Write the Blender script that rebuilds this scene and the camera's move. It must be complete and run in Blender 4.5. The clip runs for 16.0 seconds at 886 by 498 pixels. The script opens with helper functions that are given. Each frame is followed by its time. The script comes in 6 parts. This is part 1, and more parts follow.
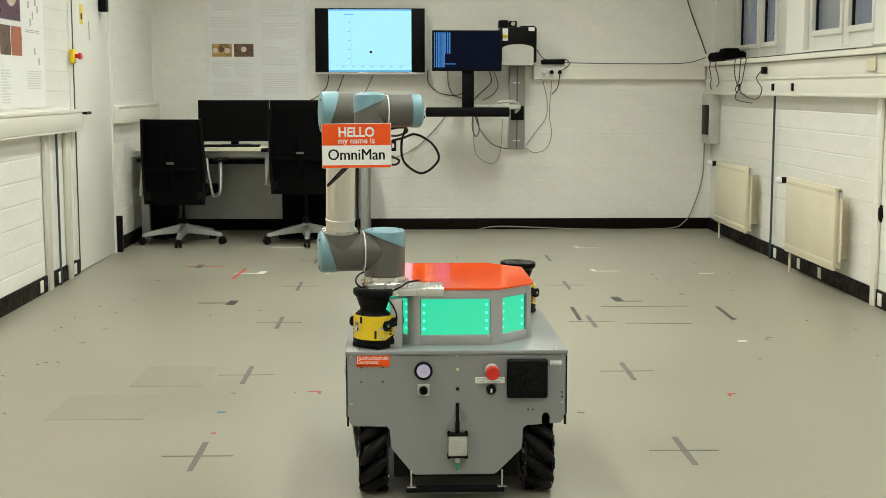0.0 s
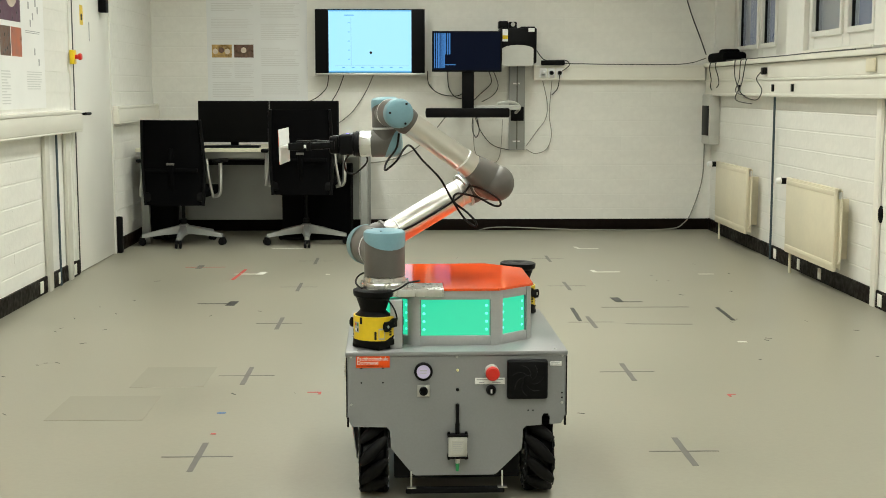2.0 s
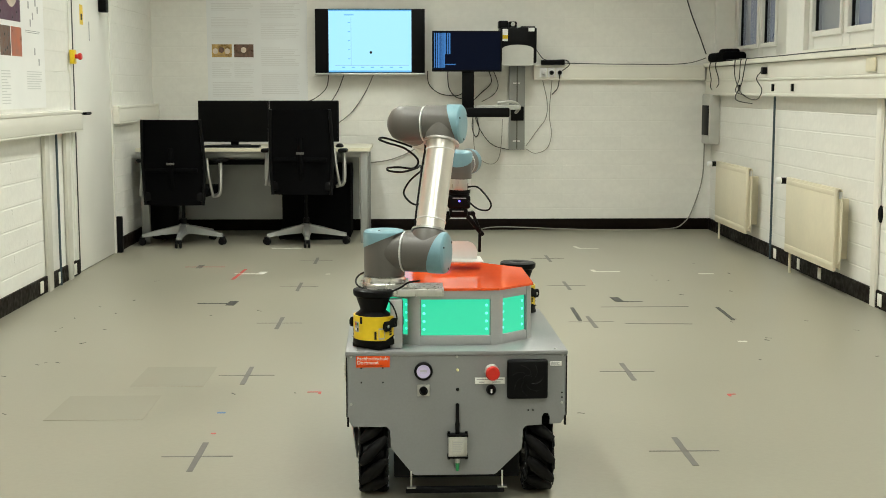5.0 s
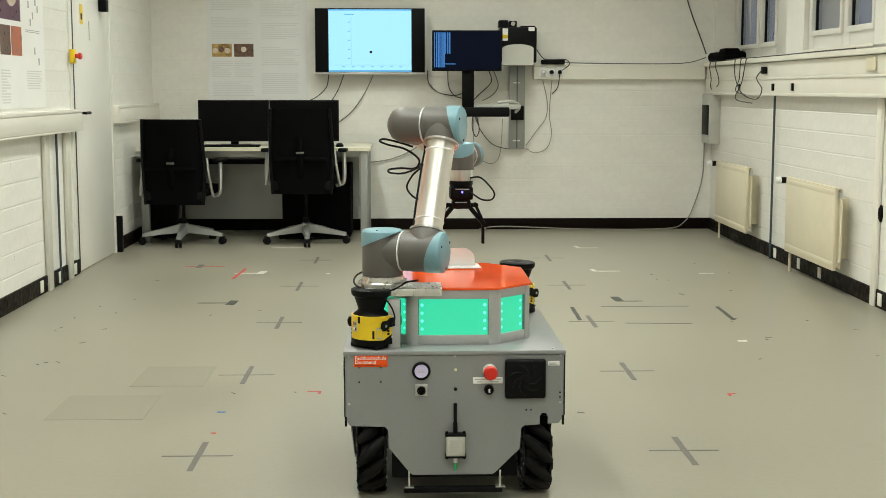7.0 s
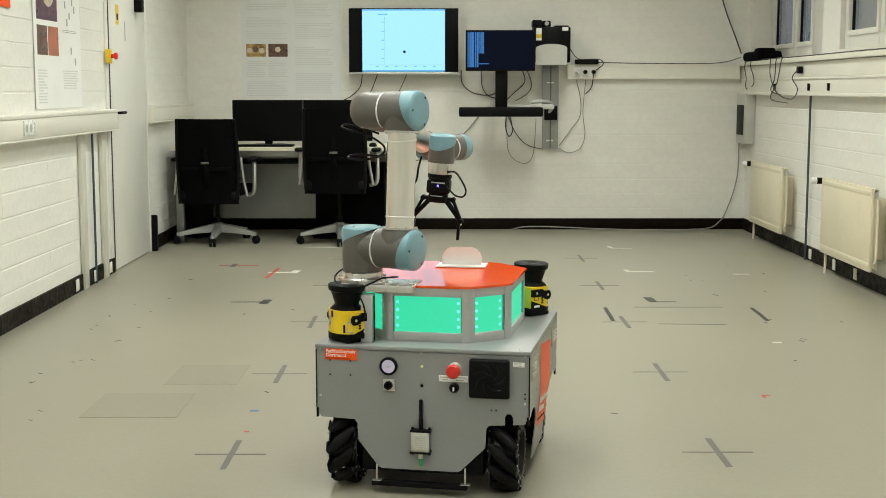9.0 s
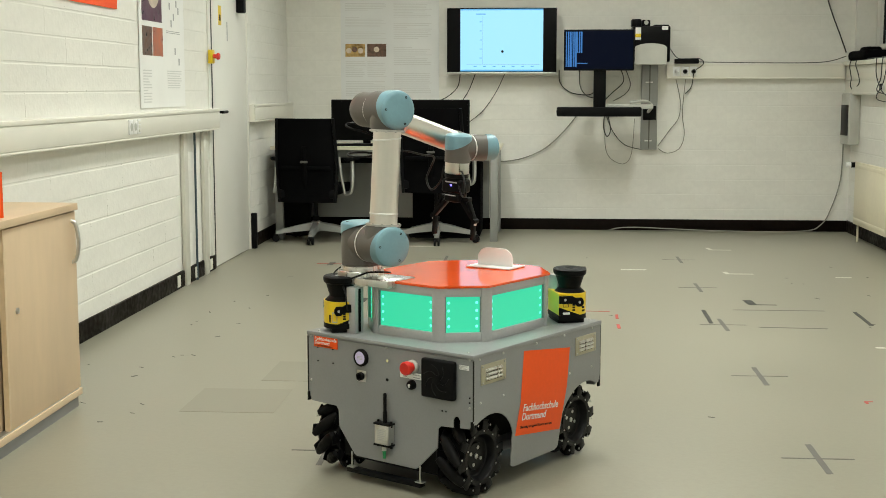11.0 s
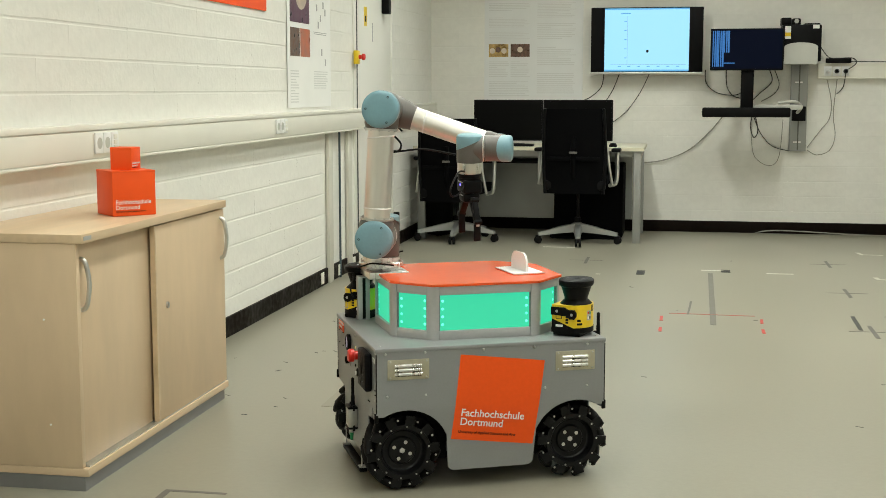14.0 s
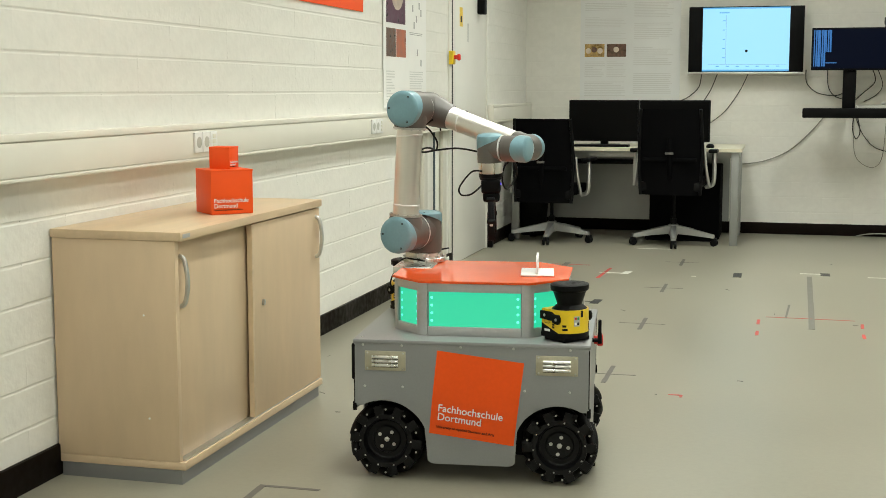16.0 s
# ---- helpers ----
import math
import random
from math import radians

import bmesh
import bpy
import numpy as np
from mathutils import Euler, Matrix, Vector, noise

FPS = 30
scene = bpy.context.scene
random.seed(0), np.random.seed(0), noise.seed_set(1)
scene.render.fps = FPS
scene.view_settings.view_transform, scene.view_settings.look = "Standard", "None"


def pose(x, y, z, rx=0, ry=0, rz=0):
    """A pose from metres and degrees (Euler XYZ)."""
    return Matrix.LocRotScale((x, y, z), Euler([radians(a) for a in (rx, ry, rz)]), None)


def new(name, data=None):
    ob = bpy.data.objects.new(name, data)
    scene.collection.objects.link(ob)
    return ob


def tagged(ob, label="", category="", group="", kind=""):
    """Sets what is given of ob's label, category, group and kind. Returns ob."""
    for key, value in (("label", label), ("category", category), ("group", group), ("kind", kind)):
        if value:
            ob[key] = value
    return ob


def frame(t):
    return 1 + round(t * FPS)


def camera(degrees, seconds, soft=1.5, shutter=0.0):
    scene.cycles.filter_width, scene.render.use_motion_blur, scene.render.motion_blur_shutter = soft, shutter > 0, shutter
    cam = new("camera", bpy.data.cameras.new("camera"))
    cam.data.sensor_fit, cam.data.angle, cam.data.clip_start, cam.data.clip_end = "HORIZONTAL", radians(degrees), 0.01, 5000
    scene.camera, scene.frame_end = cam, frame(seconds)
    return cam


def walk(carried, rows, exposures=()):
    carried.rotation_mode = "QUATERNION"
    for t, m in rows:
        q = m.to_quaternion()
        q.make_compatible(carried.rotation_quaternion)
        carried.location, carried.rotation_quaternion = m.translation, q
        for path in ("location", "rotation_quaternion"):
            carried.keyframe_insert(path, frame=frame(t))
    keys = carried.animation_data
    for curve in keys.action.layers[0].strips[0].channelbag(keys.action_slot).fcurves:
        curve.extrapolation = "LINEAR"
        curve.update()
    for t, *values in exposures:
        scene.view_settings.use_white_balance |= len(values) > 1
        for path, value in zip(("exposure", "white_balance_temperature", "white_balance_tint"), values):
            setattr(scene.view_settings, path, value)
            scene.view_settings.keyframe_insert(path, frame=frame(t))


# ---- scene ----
cam = camera(37.9, 16.0, soft=0.62)
# seconds, pan to the left, tilt: a head on a tripod 1.2 m high
HEAD = [(0, -1.5, -7.053), (0.5, -1.5, -7.053), (1, -1.501, -7.02), (4, -1.501, -7.02), (6.5, -1.5, -7.053),
        (7.5, -1.5, -7.053), (8, -1.482, -7.053), (8.25, -1.34, -7.054), (8.5, -1.056, -7.055), (9, -0.029, -7.059),
        (11.5, 5.312, -7.072), (12.5, 7.411, -7.068), (13.5, 9.507, -7.066), (14.5, 11.611, -7.06), (15.5, 13.686, -7.057), (16, 14.749, -7.053)]
walk(cam, [(t, pose(0, 0, 1.2, 90 + tilt, 0, pan)) for t, pan, tilt in HEAD], exposures=[(0, 0.0), (9, 0.0), (12, -0.07), (16, -0.09)])

XL, XR, YB, YF, ZC = -2.176, 2.605, 11.09, -2.6, 3.25   # room: side walls, back wall, front wall, ceiling

# ---- light: dusk outside, fluorescent ceiling panels inside
world = bpy.data.worlds.new("dusk")
scene.world = world
world.use_nodes = True
_n, _l = world.node_tree.nodes, world.node_tree.links
_sky = _n.new("ShaderNodeTexSky")
_sky.sky_type, _sky.sun_disc, _sky.sun_elevation, _sky.sun_rotation = "NISHITA", False, radians(2.0), radians(200)
_l.new(_sky.outputs[0], _n["Background"].inputs[0])
_n["Background"].inputs[1].default_value = 0.12
LAMPS = [(x, y) for y in (-1.6, 1.0, 3.6, 6.2, 8.8) for x in (-0.75, 0.95)]
LAMP_COLOUR = (0.95, 0.978, 0.885)
LAMP_WATTS = {-1.6: 13.5, 1.0: 14.5, 3.6: 20.5, 6.2: 27.0, 8.8: 27.5}
for _x, _y in LAMPS:
    lamp = bpy.data.lights.new("ceiling_tube_light", "AREA")
    lamp.shape, lamp.size, lamp.size_y = "RECTANGLE", 0.28, 1.45
    lamp.spread = radians(135)
    lamp.energy, lamp.color = LAMP_WATTS[_y], LAMP_COLOUR
    new("ceiling_tube_light", lamp).matrix_world = pose(_x, _y, ZC - 0.105)


# ---- materials
def material(name, colour, rough=0.5, metal=0.0, grain=0.0, grain_scale=60.0, stain=0.0, stain_scale=2.0, bump=0.0, bump_scale=200.0, spec=0.5, emit=None, emit_power=0.0, coords="Object", stretch=(1, 1, 1), vary=0.0):
    m = bpy.data.materials.new(name)
    m.use_nodes = True
    nodes, links = m.node_tree.nodes, m.node_tree.links
    b = nodes["Principled BSDF"]
    b.inputs["Base Color"].default_value = (*colour, 1)
    b.inputs["Roughness"].default_value, b.inputs["Metallic"].default_value = rough, metal
    b.inputs["Specular IOR Level"].default_value = spec
    tc = nodes.new("ShaderNodeTexCoord")
    mp = nodes.new("ShaderNodeMapping")
    mp.inputs["Scale"].default_value = stretch
    links.new(tc.outputs[coords], mp.inputs[0])
    last = None
    for amount, scale in ((grain, grain_scale), (stain, stain_scale)):
        if amount:
            t = nodes.new("ShaderNodeTexNoise")
            t.inputs["Scale"].default_value, t.inputs["Detail"].default_value = scale, 5
            links.new(mp.outputs[0], t.inputs["Vector"])
            r = nodes.new("ShaderNodeMapRange")
            r.inputs[1].default_value, r.inputs[2].default_value = 0.3, 0.7
            r.inputs[3].default_value, r.inputs[4].default_value = 1 - amount, 1 + amount
            links.new(t.outputs[0], r.inputs[0])
            if last is None:
                last = r.outputs[0]
            else:
                mul = nodes.new("ShaderNodeMath")
                mul.operation = "MULTIPLY"
                links.new(last, mul.inputs[0]), links.new(r.outputs[0], mul.inputs[1])
                last = mul.outputs[0]
    if vary:
        oi = nodes.new("ShaderNodeObjectInfo")
        r = nodes.new("ShaderNodeMapRange")
        r.inputs[3].default_value, r.inputs[4].default_value = 1 - vary, 1 + vary
        links.new(oi.outputs["Random"], r.inputs[0])
        if last is None:
            last = r.outputs[0]
        else:
            mul = nodes.new("ShaderNodeMath")
            mul.operation = "MULTIPLY"
            links.new(last, mul.inputs[0]), links.new(r.outputs[0], mul.inputs[1])
            last = mul.outputs[0]
    if last is not None:
        hv = nodes.new("ShaderNodeHueSaturation")
        hv.inputs["Color"].default_value = (*colour, 1)
        links.new(last, hv.inputs["Value"])
        links.new(hv.outputs[0], b.inputs["Base Color"])
        rr = nodes.new("ShaderNodeMath")
        rr.operation = "MULTIPLY"
        rr.inputs[1].default_value = rough
        links.new(last, rr.inputs[0])
        links.new(rr.outputs[0], b.inputs["Roughness"])
    if bump:
        t = nodes.new("ShaderNodeTexNoise")
        t.inputs["Scale"].default_value, t.inputs["Detail"].default_value = bump_scale, 4
        links.new(mp.outputs[0], t.inputs["Vector"])
        bp = nodes.new("ShaderNodeBump")
        bp.inputs["Strength"].default_value, bp.inputs["Distance"].default_value = bump, 0.003
        links.new(t.outputs[0], bp.inputs["Height"])
        links.new(bp.outputs[0], b.inputs["Normal"])
    if emit:
        b.inputs["Emission Color"].default_value = (*emit, 1)
        b.inputs["Emission Strength"].default_value = emit_power
    return m


FLOOR = material("floor_linoleum", (0.27, 0.257, 0.20), 0.33, grain=0.05, grain_scale=45, stain=0.07, stain_scale=0.9, bump=0.06, bump_scale=90)
PLASTER = material("white_paint", (0.80, 0.79, 0.74), 0.6, grain=0.02, grain_scale=25, stain=0.03, stain_scale=1.3, bump=0.15, bump_scale=60)
BLOCK = material("painted_block", (0.80, 0.79, 0.74), 0.55, grain=0.025, grain_scale=18, stain=0.03, stain_scale=2.5, bump=0.4, bump_scale=32, vary=0.008)
TRUNK = material("trunking_plastic", (0.80, 0.78, 0.70), 0.42, stain=0.03, stain_scale=3)
SKIRT = material("skirting_brown", (0.0075, 0.0048, 0.0036), 0.5, spec=0.07, grain=0.25, grain_scale=30, stain=0.2, stain_scale=3)
DOORPAINT = material("door_white", (0.78, 0.77, 0.72), 0.35, stain=0.03, stain_scale=2)
BLACK = material("black_plastic", (0.0045, 0.0045, 0.005), 0.45, spec=0.10, grain=0.2, grain_scale=150, bump=0.1, bump_scale=600)
MESHBLACK = material("black_mesh_cloth", (0.003, 0.003, 0.0035), 0.9, spec=0.05, grain=0.3, grain_scale=400, bump=0.3, bump_scale=900)
RUBBER = material("black_rubber", (0.0045, 0.0042, 0.0042), 0.55, spec=0.13, grain=0.35, grain_scale=70, stain=0.3, stain_scale=15, bump=0.2, bump_scale=300)
WHEELBLACK = material("wheel_black_metal", (0.0055, 0.0055, 0.006), 0.36, spec=0.2, grain=0.2, grain_scale=90, stain=0.2, stain_scale=12)
ALU = material("brushed_aluminium", (0.72, 0.72, 0.71), 0.28, metal=1.0, grain=0.05, grain_scale=90, stretch=(1, 1, 0.05), bump=0.05, bump_scale=300)
ALUMATT = material("anodised_aluminium", (0.62, 0.62, 0.60), 0.42, metal=1.0, grain=0.04, grain_scale=80, stain=0.05, stain_scale=5)
STEEL = material("steel", (0.55, 0.55, 0.54), 0.32, metal=1.0, grain=0.1, grain_scale=60)
GREYPAINT = material("grey_robot_paint", (0.25, 0.255, 0.26), 0.34, grain=0.025, grain_scale=180, stain=0.06, stain_scale=4, bump=0.12, bump_scale=500)
JOINTGREY = material("joint_grey", (0.105, 0.097, 0.088), 0.42, grain=0.03, grain_scale=200, stain=0.04, stain_scale=12, bump=0.06, bump_scale=600)
CAPBLUE = material("cap_blue", (0.175, 0.325, 0.385), 0.38, grain=0.03, grain_scale=120, stain=0.05, stain_scale=14)
TUBEALU = material("arm_tube_aluminium", (0.74, 0.72, 0.68), 0.33, metal=1.0, grain=0.04, grain_scale=60, stretch=(1, 1, 0.08), bump=0.04, bump_scale=400)
ORANGE = material("orange_sticker", (0.90, 0.098, 0.010), 0.4, spec=0.25, grain=0.02, grain_scale=80, stain=0.03, stain_scale=5)
ORANGETOP = material("orange_acrylic", (0.86, 0.10, 0.016), 0.07, grain=0.02, grain_scale=40, stain=0.05, stain_scale=7)
WHITE = material("white_plastic", (0.82, 0.82, 0.81), 0.4, stain=0.03, stain_scale=15)
PAPER = material("paper_white", (0.86, 0.86, 0.84), 0.5, stain=0.03, stain_scale=4)
INK = material("black_ink", (0.006, 0.006, 0.006), 0.5, spec=0.2)
GREYINK = material("grey_print", (0.42, 0.42, 0.42), 0.55)
YELLOW = material("scanner_yellow", (0.83, 0.58, 0.015), 0.35, grain=0.03, grain_scale=120, stain=0.04, stain_scale=20)
RED = material("red_plastic", (0.62, 0.022, 0.012), 0.3, stain=0.04, stain_scale=20)
REDTAPE = material("red_tape", (0.50, 0.06, 0.045), 0.5, grain=0.15, grain_scale=40)
GREYTAPE = material("grey_tape", (0.115, 0.110, 0.100), 0.45, grain=0.15, grain_scale=60, stain=0.15, stain_scale=9)
FAINTTAPE = material("faint_grey_tape", (0.165, 0.16, 0.135), 0.45, grain=0.15, grain_scale=60, stain=0.15, stain_scale=9)
BLACKTAPE = material("black_tape", (0.03, 0.03, 0.028), 0.5, grain=0.2, grain_scale=60)
WHITETAPE = material("white_tape", (0.70, 0.69, 0.63), 0.5, grain=0.06, grain_scale=60)
BLUETAPE = material("blue_tape", (0.06, 0.16, 0.38), 0.5, grain=0.1, grain_scale=60)
FLOORPATCH = material("darker_patch", (0.25, 0.238, 0.184), 0.38, grain=0.05, grain_scale=45)
MAPLE = material("maple_laminate", (0.66, 0.50, 0.335), 0.38, grain=0.028, grain_scale=11, stain=0.055, stain_scale=2.4, stretch=(2.2, 2.2, 0.55), bump=0.03, bump_scale=120)
MAPLE_TOP = material("maple_laminate_top", (0.65, 0.49, 0.32), 0.36, grain=0.05, grain_scale=14, stain=0.05, stain_scale=3, stretch=(3, 0.35, 3))
PLINTH = material("plinth_grey", (0.27, 0.27, 0.28), 0.32, metal=0.5, stain=0.08, stain_scale=6)
DESKTOP = material("desk_laminate", (0.70, 0.66, 0.52), 0.4, grain=0.03, grain_scale=30)
DESKGREY = material("desk_leg_grey", (0.33, 0.34, 0.33), 0.4, metal=0.5, stain=0.05, stain_scale=5)
RADIATOR = material("radiator_cream", (0.72, 0.66, 0.50), 0.42, grain=0.02, grain_scale=30, stain=0.04, stain_scale=4)
PIPEBLUE = material("pipe_blue_grey", (0.04, 0.065, 0.08), 0.45, stain=0.1, stain_scale=6)
BOXGREY = material("box_grey", (0.50, 0.50, 0.46), 0.45, stain=0.05, stain_scale=8)
GREEN = material("connector_green", (0.02, 0.30, 0.10), 0.4)
LEDGREEN = material("lantern_diffuser", (0.06, 0.14, 0.10), 0.4, spec=0.2, emit=(0.018, 0.68, 0.37), emit_power=0.98)
LEDDOT = material("led_dot", (0.3, 0.6, 0.5), 0.3, emit=(0.06, 0.95, 0.68), emit_power=1.1)
VENT = material("zinc_plate", (0.50, 0.47, 0.37), 0.42, metal=0.9, grain=0.06, grain_scale=50, stain=0.10, stain_scale=14)
PROFILE = material("profile_silver", (0.46, 0.465, 0.47), 0.38, metal=0.35, grain=0.03, grain_scale=120, stain=0.05, stain_scale=7)
LEDBLUE = material("led_blue", (0.1, 0.1, 0.9), 0.3, emit=(0.12, 0.10, 1.0), emit_power=6.0)
SCREEN = material("tv_screen", (0.02, 0.02, 0.02), 0.15, emit=(0.36, 0.78, 1.0), emit_power=1.12)
SCREENLINE = material("tv_screen_line", (0.02, 0.02, 0.02), 0.15, emit=(0.30, 0.62, 0.80), emit_power=0.9)
SCREENBAR = material("tv_screen_bar", (0.02, 0.02, 0.02), 0.15, emit=(0.13, 0.50, 0.85), emit_power=0.95)
SCREENDARK = material("monitor_dark", (0.003, 0.004, 0.007), 0.35, spec=0.05, emit=(0.0006, 0.0016, 0.008), emit_power=1.0)
OFFSCREEN = material("screen_off", (0.004, 0.004, 0.004), 0.35, spec=0.06)
SCREENBLUE = material("monitor_blue", (0.02, 0.02, 0.03), 0.3, spec=0.1, emit=(0.045, 0.21, 0.55), emit_power=0.9)
SCREENWARM = material("gauge_glow", (0.5, 0.45, 0.6), 0.2, emit=(0.62, 0.55, 0.80), emit_power=0.22)
TUBEGLOW = material("tube_glow", (0.9, 0.9, 0.9), 0.4, emit=LAMP_COLOUR, emit_power=7.0)
GLASS = material("window_glass", (0.9, 0.95, 1.0), 0.03)
GLASS.node_tree.nodes["Principled BSDF"].inputs["Transmission Weight"].default_value = 1.0
DUSK = material("dusk_backdrop", (0.03, 0.04, 0.06), 0.9, emit=(0.085, 0.105, 0.16), emit_power=1.0, stain=0.3, stain_scale=3)
BROWNPHOTO = material("photo_brown", (0.13, 0.07, 0.045), 0.4, grain=0.5, grain_scale=35)
TANPHOTO = material("photo_tan", (0.42, 0.27, 0.09), 0.4, grain=0.5, grain_scale=30)
PURPLEPHOTO = material("photo_purple", (0.10, 0.03, 0.06), 0.35, grain=0.3, grain_scale=20)
CREAMPHOTO = material("photo_cream", (0.62, 0.52, 0.42), 0.4, grain=0.15, grain_scale=20)
REDPHOTO = material("photo_red", (0.45, 0.13, 0.06), 0.35, grain=0.25, grain_scale=14)


# ---- mesh helpers
def finish(name, bm, mat, smooth=True):
    me = bpy.data.meshes.new(name)
    bmesh.ops.recalc_face_normals(bm, faces=bm.faces)
    bm.to_mesh(me)
    bm.free()
    me.materials.append(mat)
    if smooth:
        me.polygons.foreach_set("use_smooth", [True] * len(me.polygons))
        me.set_sharp_from_angle(angle=radians(32))
    return me


def part(name, bm, mat, parent=None, label="", m=None):
    ob = new(name, finish(name, bm, mat))
    if parent:
        ob.parent = parent
    if m is not None:
        ob.matrix_basis = m
    return tagged(ob, label)


def structure(name, bm, mat, label):
    return tagged(part(name, bm, mat), label, kind="structure")


def empty(name, label, category, m=None, group=""):
    ob = new(name)
    ob.empty_display_size = 0.05
    if m is not None:
        ob.matrix_basis = m
    return tagged(ob, label, category, group)


def box(x0, x1, y0, y1, z0, z1, bevel=0.0, bm=None, m=None, seg=2):
    bm = bm or bmesh.new()
    r = bmesh.ops.create_cube(bm, size=1, matrix=Matrix.Translation(((x0 + x1) / 2, (y0 + y1) / 2, (z0 + z1) / 2)) @ Matrix.Diagonal((abs(x1 - x0), abs(y1 - y0), abs(z1 - z0), 1)))
    vs = r["verts"]
    if bevel:
        es = list({e for v in vs for e in v.link_edges})
        q = bmesh.ops.bevel(bm, geom=es, offset=bevel, segments=seg, affect="EDGES", profile=0.5)
        vs = list({v for f in q["faces"] for v in f.verts} | {v for v in vs if v.is_valid})
    if m is not None:
        bmesh.ops.transform(bm, matrix=m, verts=vs)
    return bm


def revolve(profile, axis_m=None, seg=32, bm=None, close=True):
    """A turned body: (radius, height) pairs about z, then moved by axis_m."""
    bm = bm or bmesh.new()
    m = axis_m or Matrix.Identity(4)
    rings = []
    for r, h in profile:
        if r < 1e-6:
            rings.append([bm.verts.new(m @ Vector((0, 0, h)))])
        else:
            rings.append([bm.verts.new(m @ Vector((r * math.cos(2 * math.pi * i / seg), r * math.sin(2 * math.pi * i / seg), h))) for i in range(seg)])
    for a, b in zip(rings, rings[1:]):
        for i in range(seg):
            j = (i + 1) % seg
            if len(a) == 1 and len(b) > 1:
                bm.faces.new((a[0], b[j], b[i]))
            elif len(b) == 1 and len(a) > 1:
                bm.faces.new((a[i], a[j], b[0]))
            elif len(a) > 1:
                bm.faces.new((a[i], a[j], b[j], b[i]))
    if close:
        for ring in (rings[0], rings[-1]):
            if len(ring) > 2:
                bm.faces.new(ring)
    return bm


def along(p0, p1):
    """A frame at p0 whose z runs to p1."""
    p0, p1 = Vector(p0), Vector(p1)
    return Matrix.Translation(p0) @ (p1 - p0).to_track_quat("Z", "Y").to_matrix().to_4x4()


def rod(p0, p1, r0, r1=None, seg=20, bm=None, bevel=0.0):
    h = (Vector(p1) - Vector(p0)).length
    r1 = r0 if r1 is None else r1
    prof = [(r0 - bevel, 0), (r0, bevel), (r1, h - bevel), (r1 - bevel, h)] if bevel else [(r0, 0), (r1, h)]
    return revolve(prof, along(p0, p1), seg, bm)


def spline(pts, n=8):
    pts = [Vector(p) for p in pts]
    out = []
    for i in range(len(pts) - 1):
        a, b, c, d = pts[max(i - 1, 0)], pts[i], pts[i + 1], pts[min(i + 2, len(pts) - 1)]
        for k in range(n):
            t = k / n
            out.append(0.5 * ((2 * b) + (c - a) * t + (2 * a - 5 * b + 4 * c - d) * t * t + (3 * b - a - 3 * c + d) * t ** 3))
    return out + [pts[-1]]


def cable(pts, r, seg=8, n=8, bm=None):
    bm = bm or bmesh.new()
    path = spline(pts, n)
    rings, side = [], None
    for i, p in enumerate(path):
        d = (path[min(i + 1, len(path) - 1)] - path[max(i - 1, 0)]).normalized()
        side = (side - d * side.dot(d)) if side is not None else d.orthogonal()
        side.normalize()
        up = d.cross(side)
        rings.append([bm.verts.new(p + r * (math.cos(a) * side + math.sin(a) * up)) for a in [2 * math.pi * k / seg for k in range(seg)]])
    for a, b in zip(rings, rings[1:]):
        for i in range(seg):
            j = (i + 1) % seg
            bm.faces.new((a[i], a[j], b[j], b[i]))
    bm.faces.new(rings[0]), bm.faces.new(rings[-1])
    return bm


def prism(outline, depth, m=None, bm=None, bevel=0.0):
    """An outline in x and z, given depth along y (from 0 to depth)."""
    bm = bm or bmesh.new()
    m = m or Matrix.Identity(4)
    a = [bm.verts.new(m @ Vector((x, 0, z))) for x, z in outline]
    b = [bm.verts.new(m @ Vector((x, depth, z))) for x, z in outline]
    n = len(outline)
    bm.faces.new(a), bm.faces.new(b)
    for i in range(n):
        bm.faces.new((a[i], a[(i + 1) % n], b[(i + 1) % n], b[i]))
    return bm


def lettering(name, words, size, m, mat, parent=None, align="LEFT", label="", squeeze=0.96, bold=0.010, twin=0.0):
    """Raised letters 0.6 mm thick; m: x along the line, y up the letters, z out of the surface."""
    cu = bpy.data.curves.new(name, "FONT")
    cu.body, cu.size, cu.align_x, cu.extrude, cu.resolution_u, cu.offset = words, size, align, 0.0003, 3, size * bold
    tmp = bpy.data.objects.new(name, cu)
    scene.collection.objects.link(tmp)
    bpy.context.view_layer.update()
    me = bpy.data.meshes.new_from_object(tmp.evaluated_get(bpy.context.evaluated_depsgraph_get()))
    bpy.data.objects.remove(tmp)
    if twin:
        bm = bmesh.new()
        for dx, dz in ((-twin, 0.0), (twin, 0.00012), (twin, -0.00006)):
            me.transform(Matrix.Translation((size * dx, 0, dz)))
            bm.from_mesh(me)
        bm.to_mesh(me)
        bm.free()
    me.transform(m @ Matrix.Diagonal((squeeze, 1, 1, 1)))
    me.materials.clear()
    me.materials.append(mat)
    ob = new(name, me)
    if parent:
        ob.parent = parent
    return tagged(ob, label)


WALLFRAME = {"back": lambda x, z, off=0.0: Matrix.Translation((x, YB - off, z)) @ pose(0, 0, 0, 90, 0, 0),
             "left": lambda y, z, off=0.0: Matrix.Translation((XL + off, y, z)) @ pose(0, 0, 0, 90, 0, 90)}


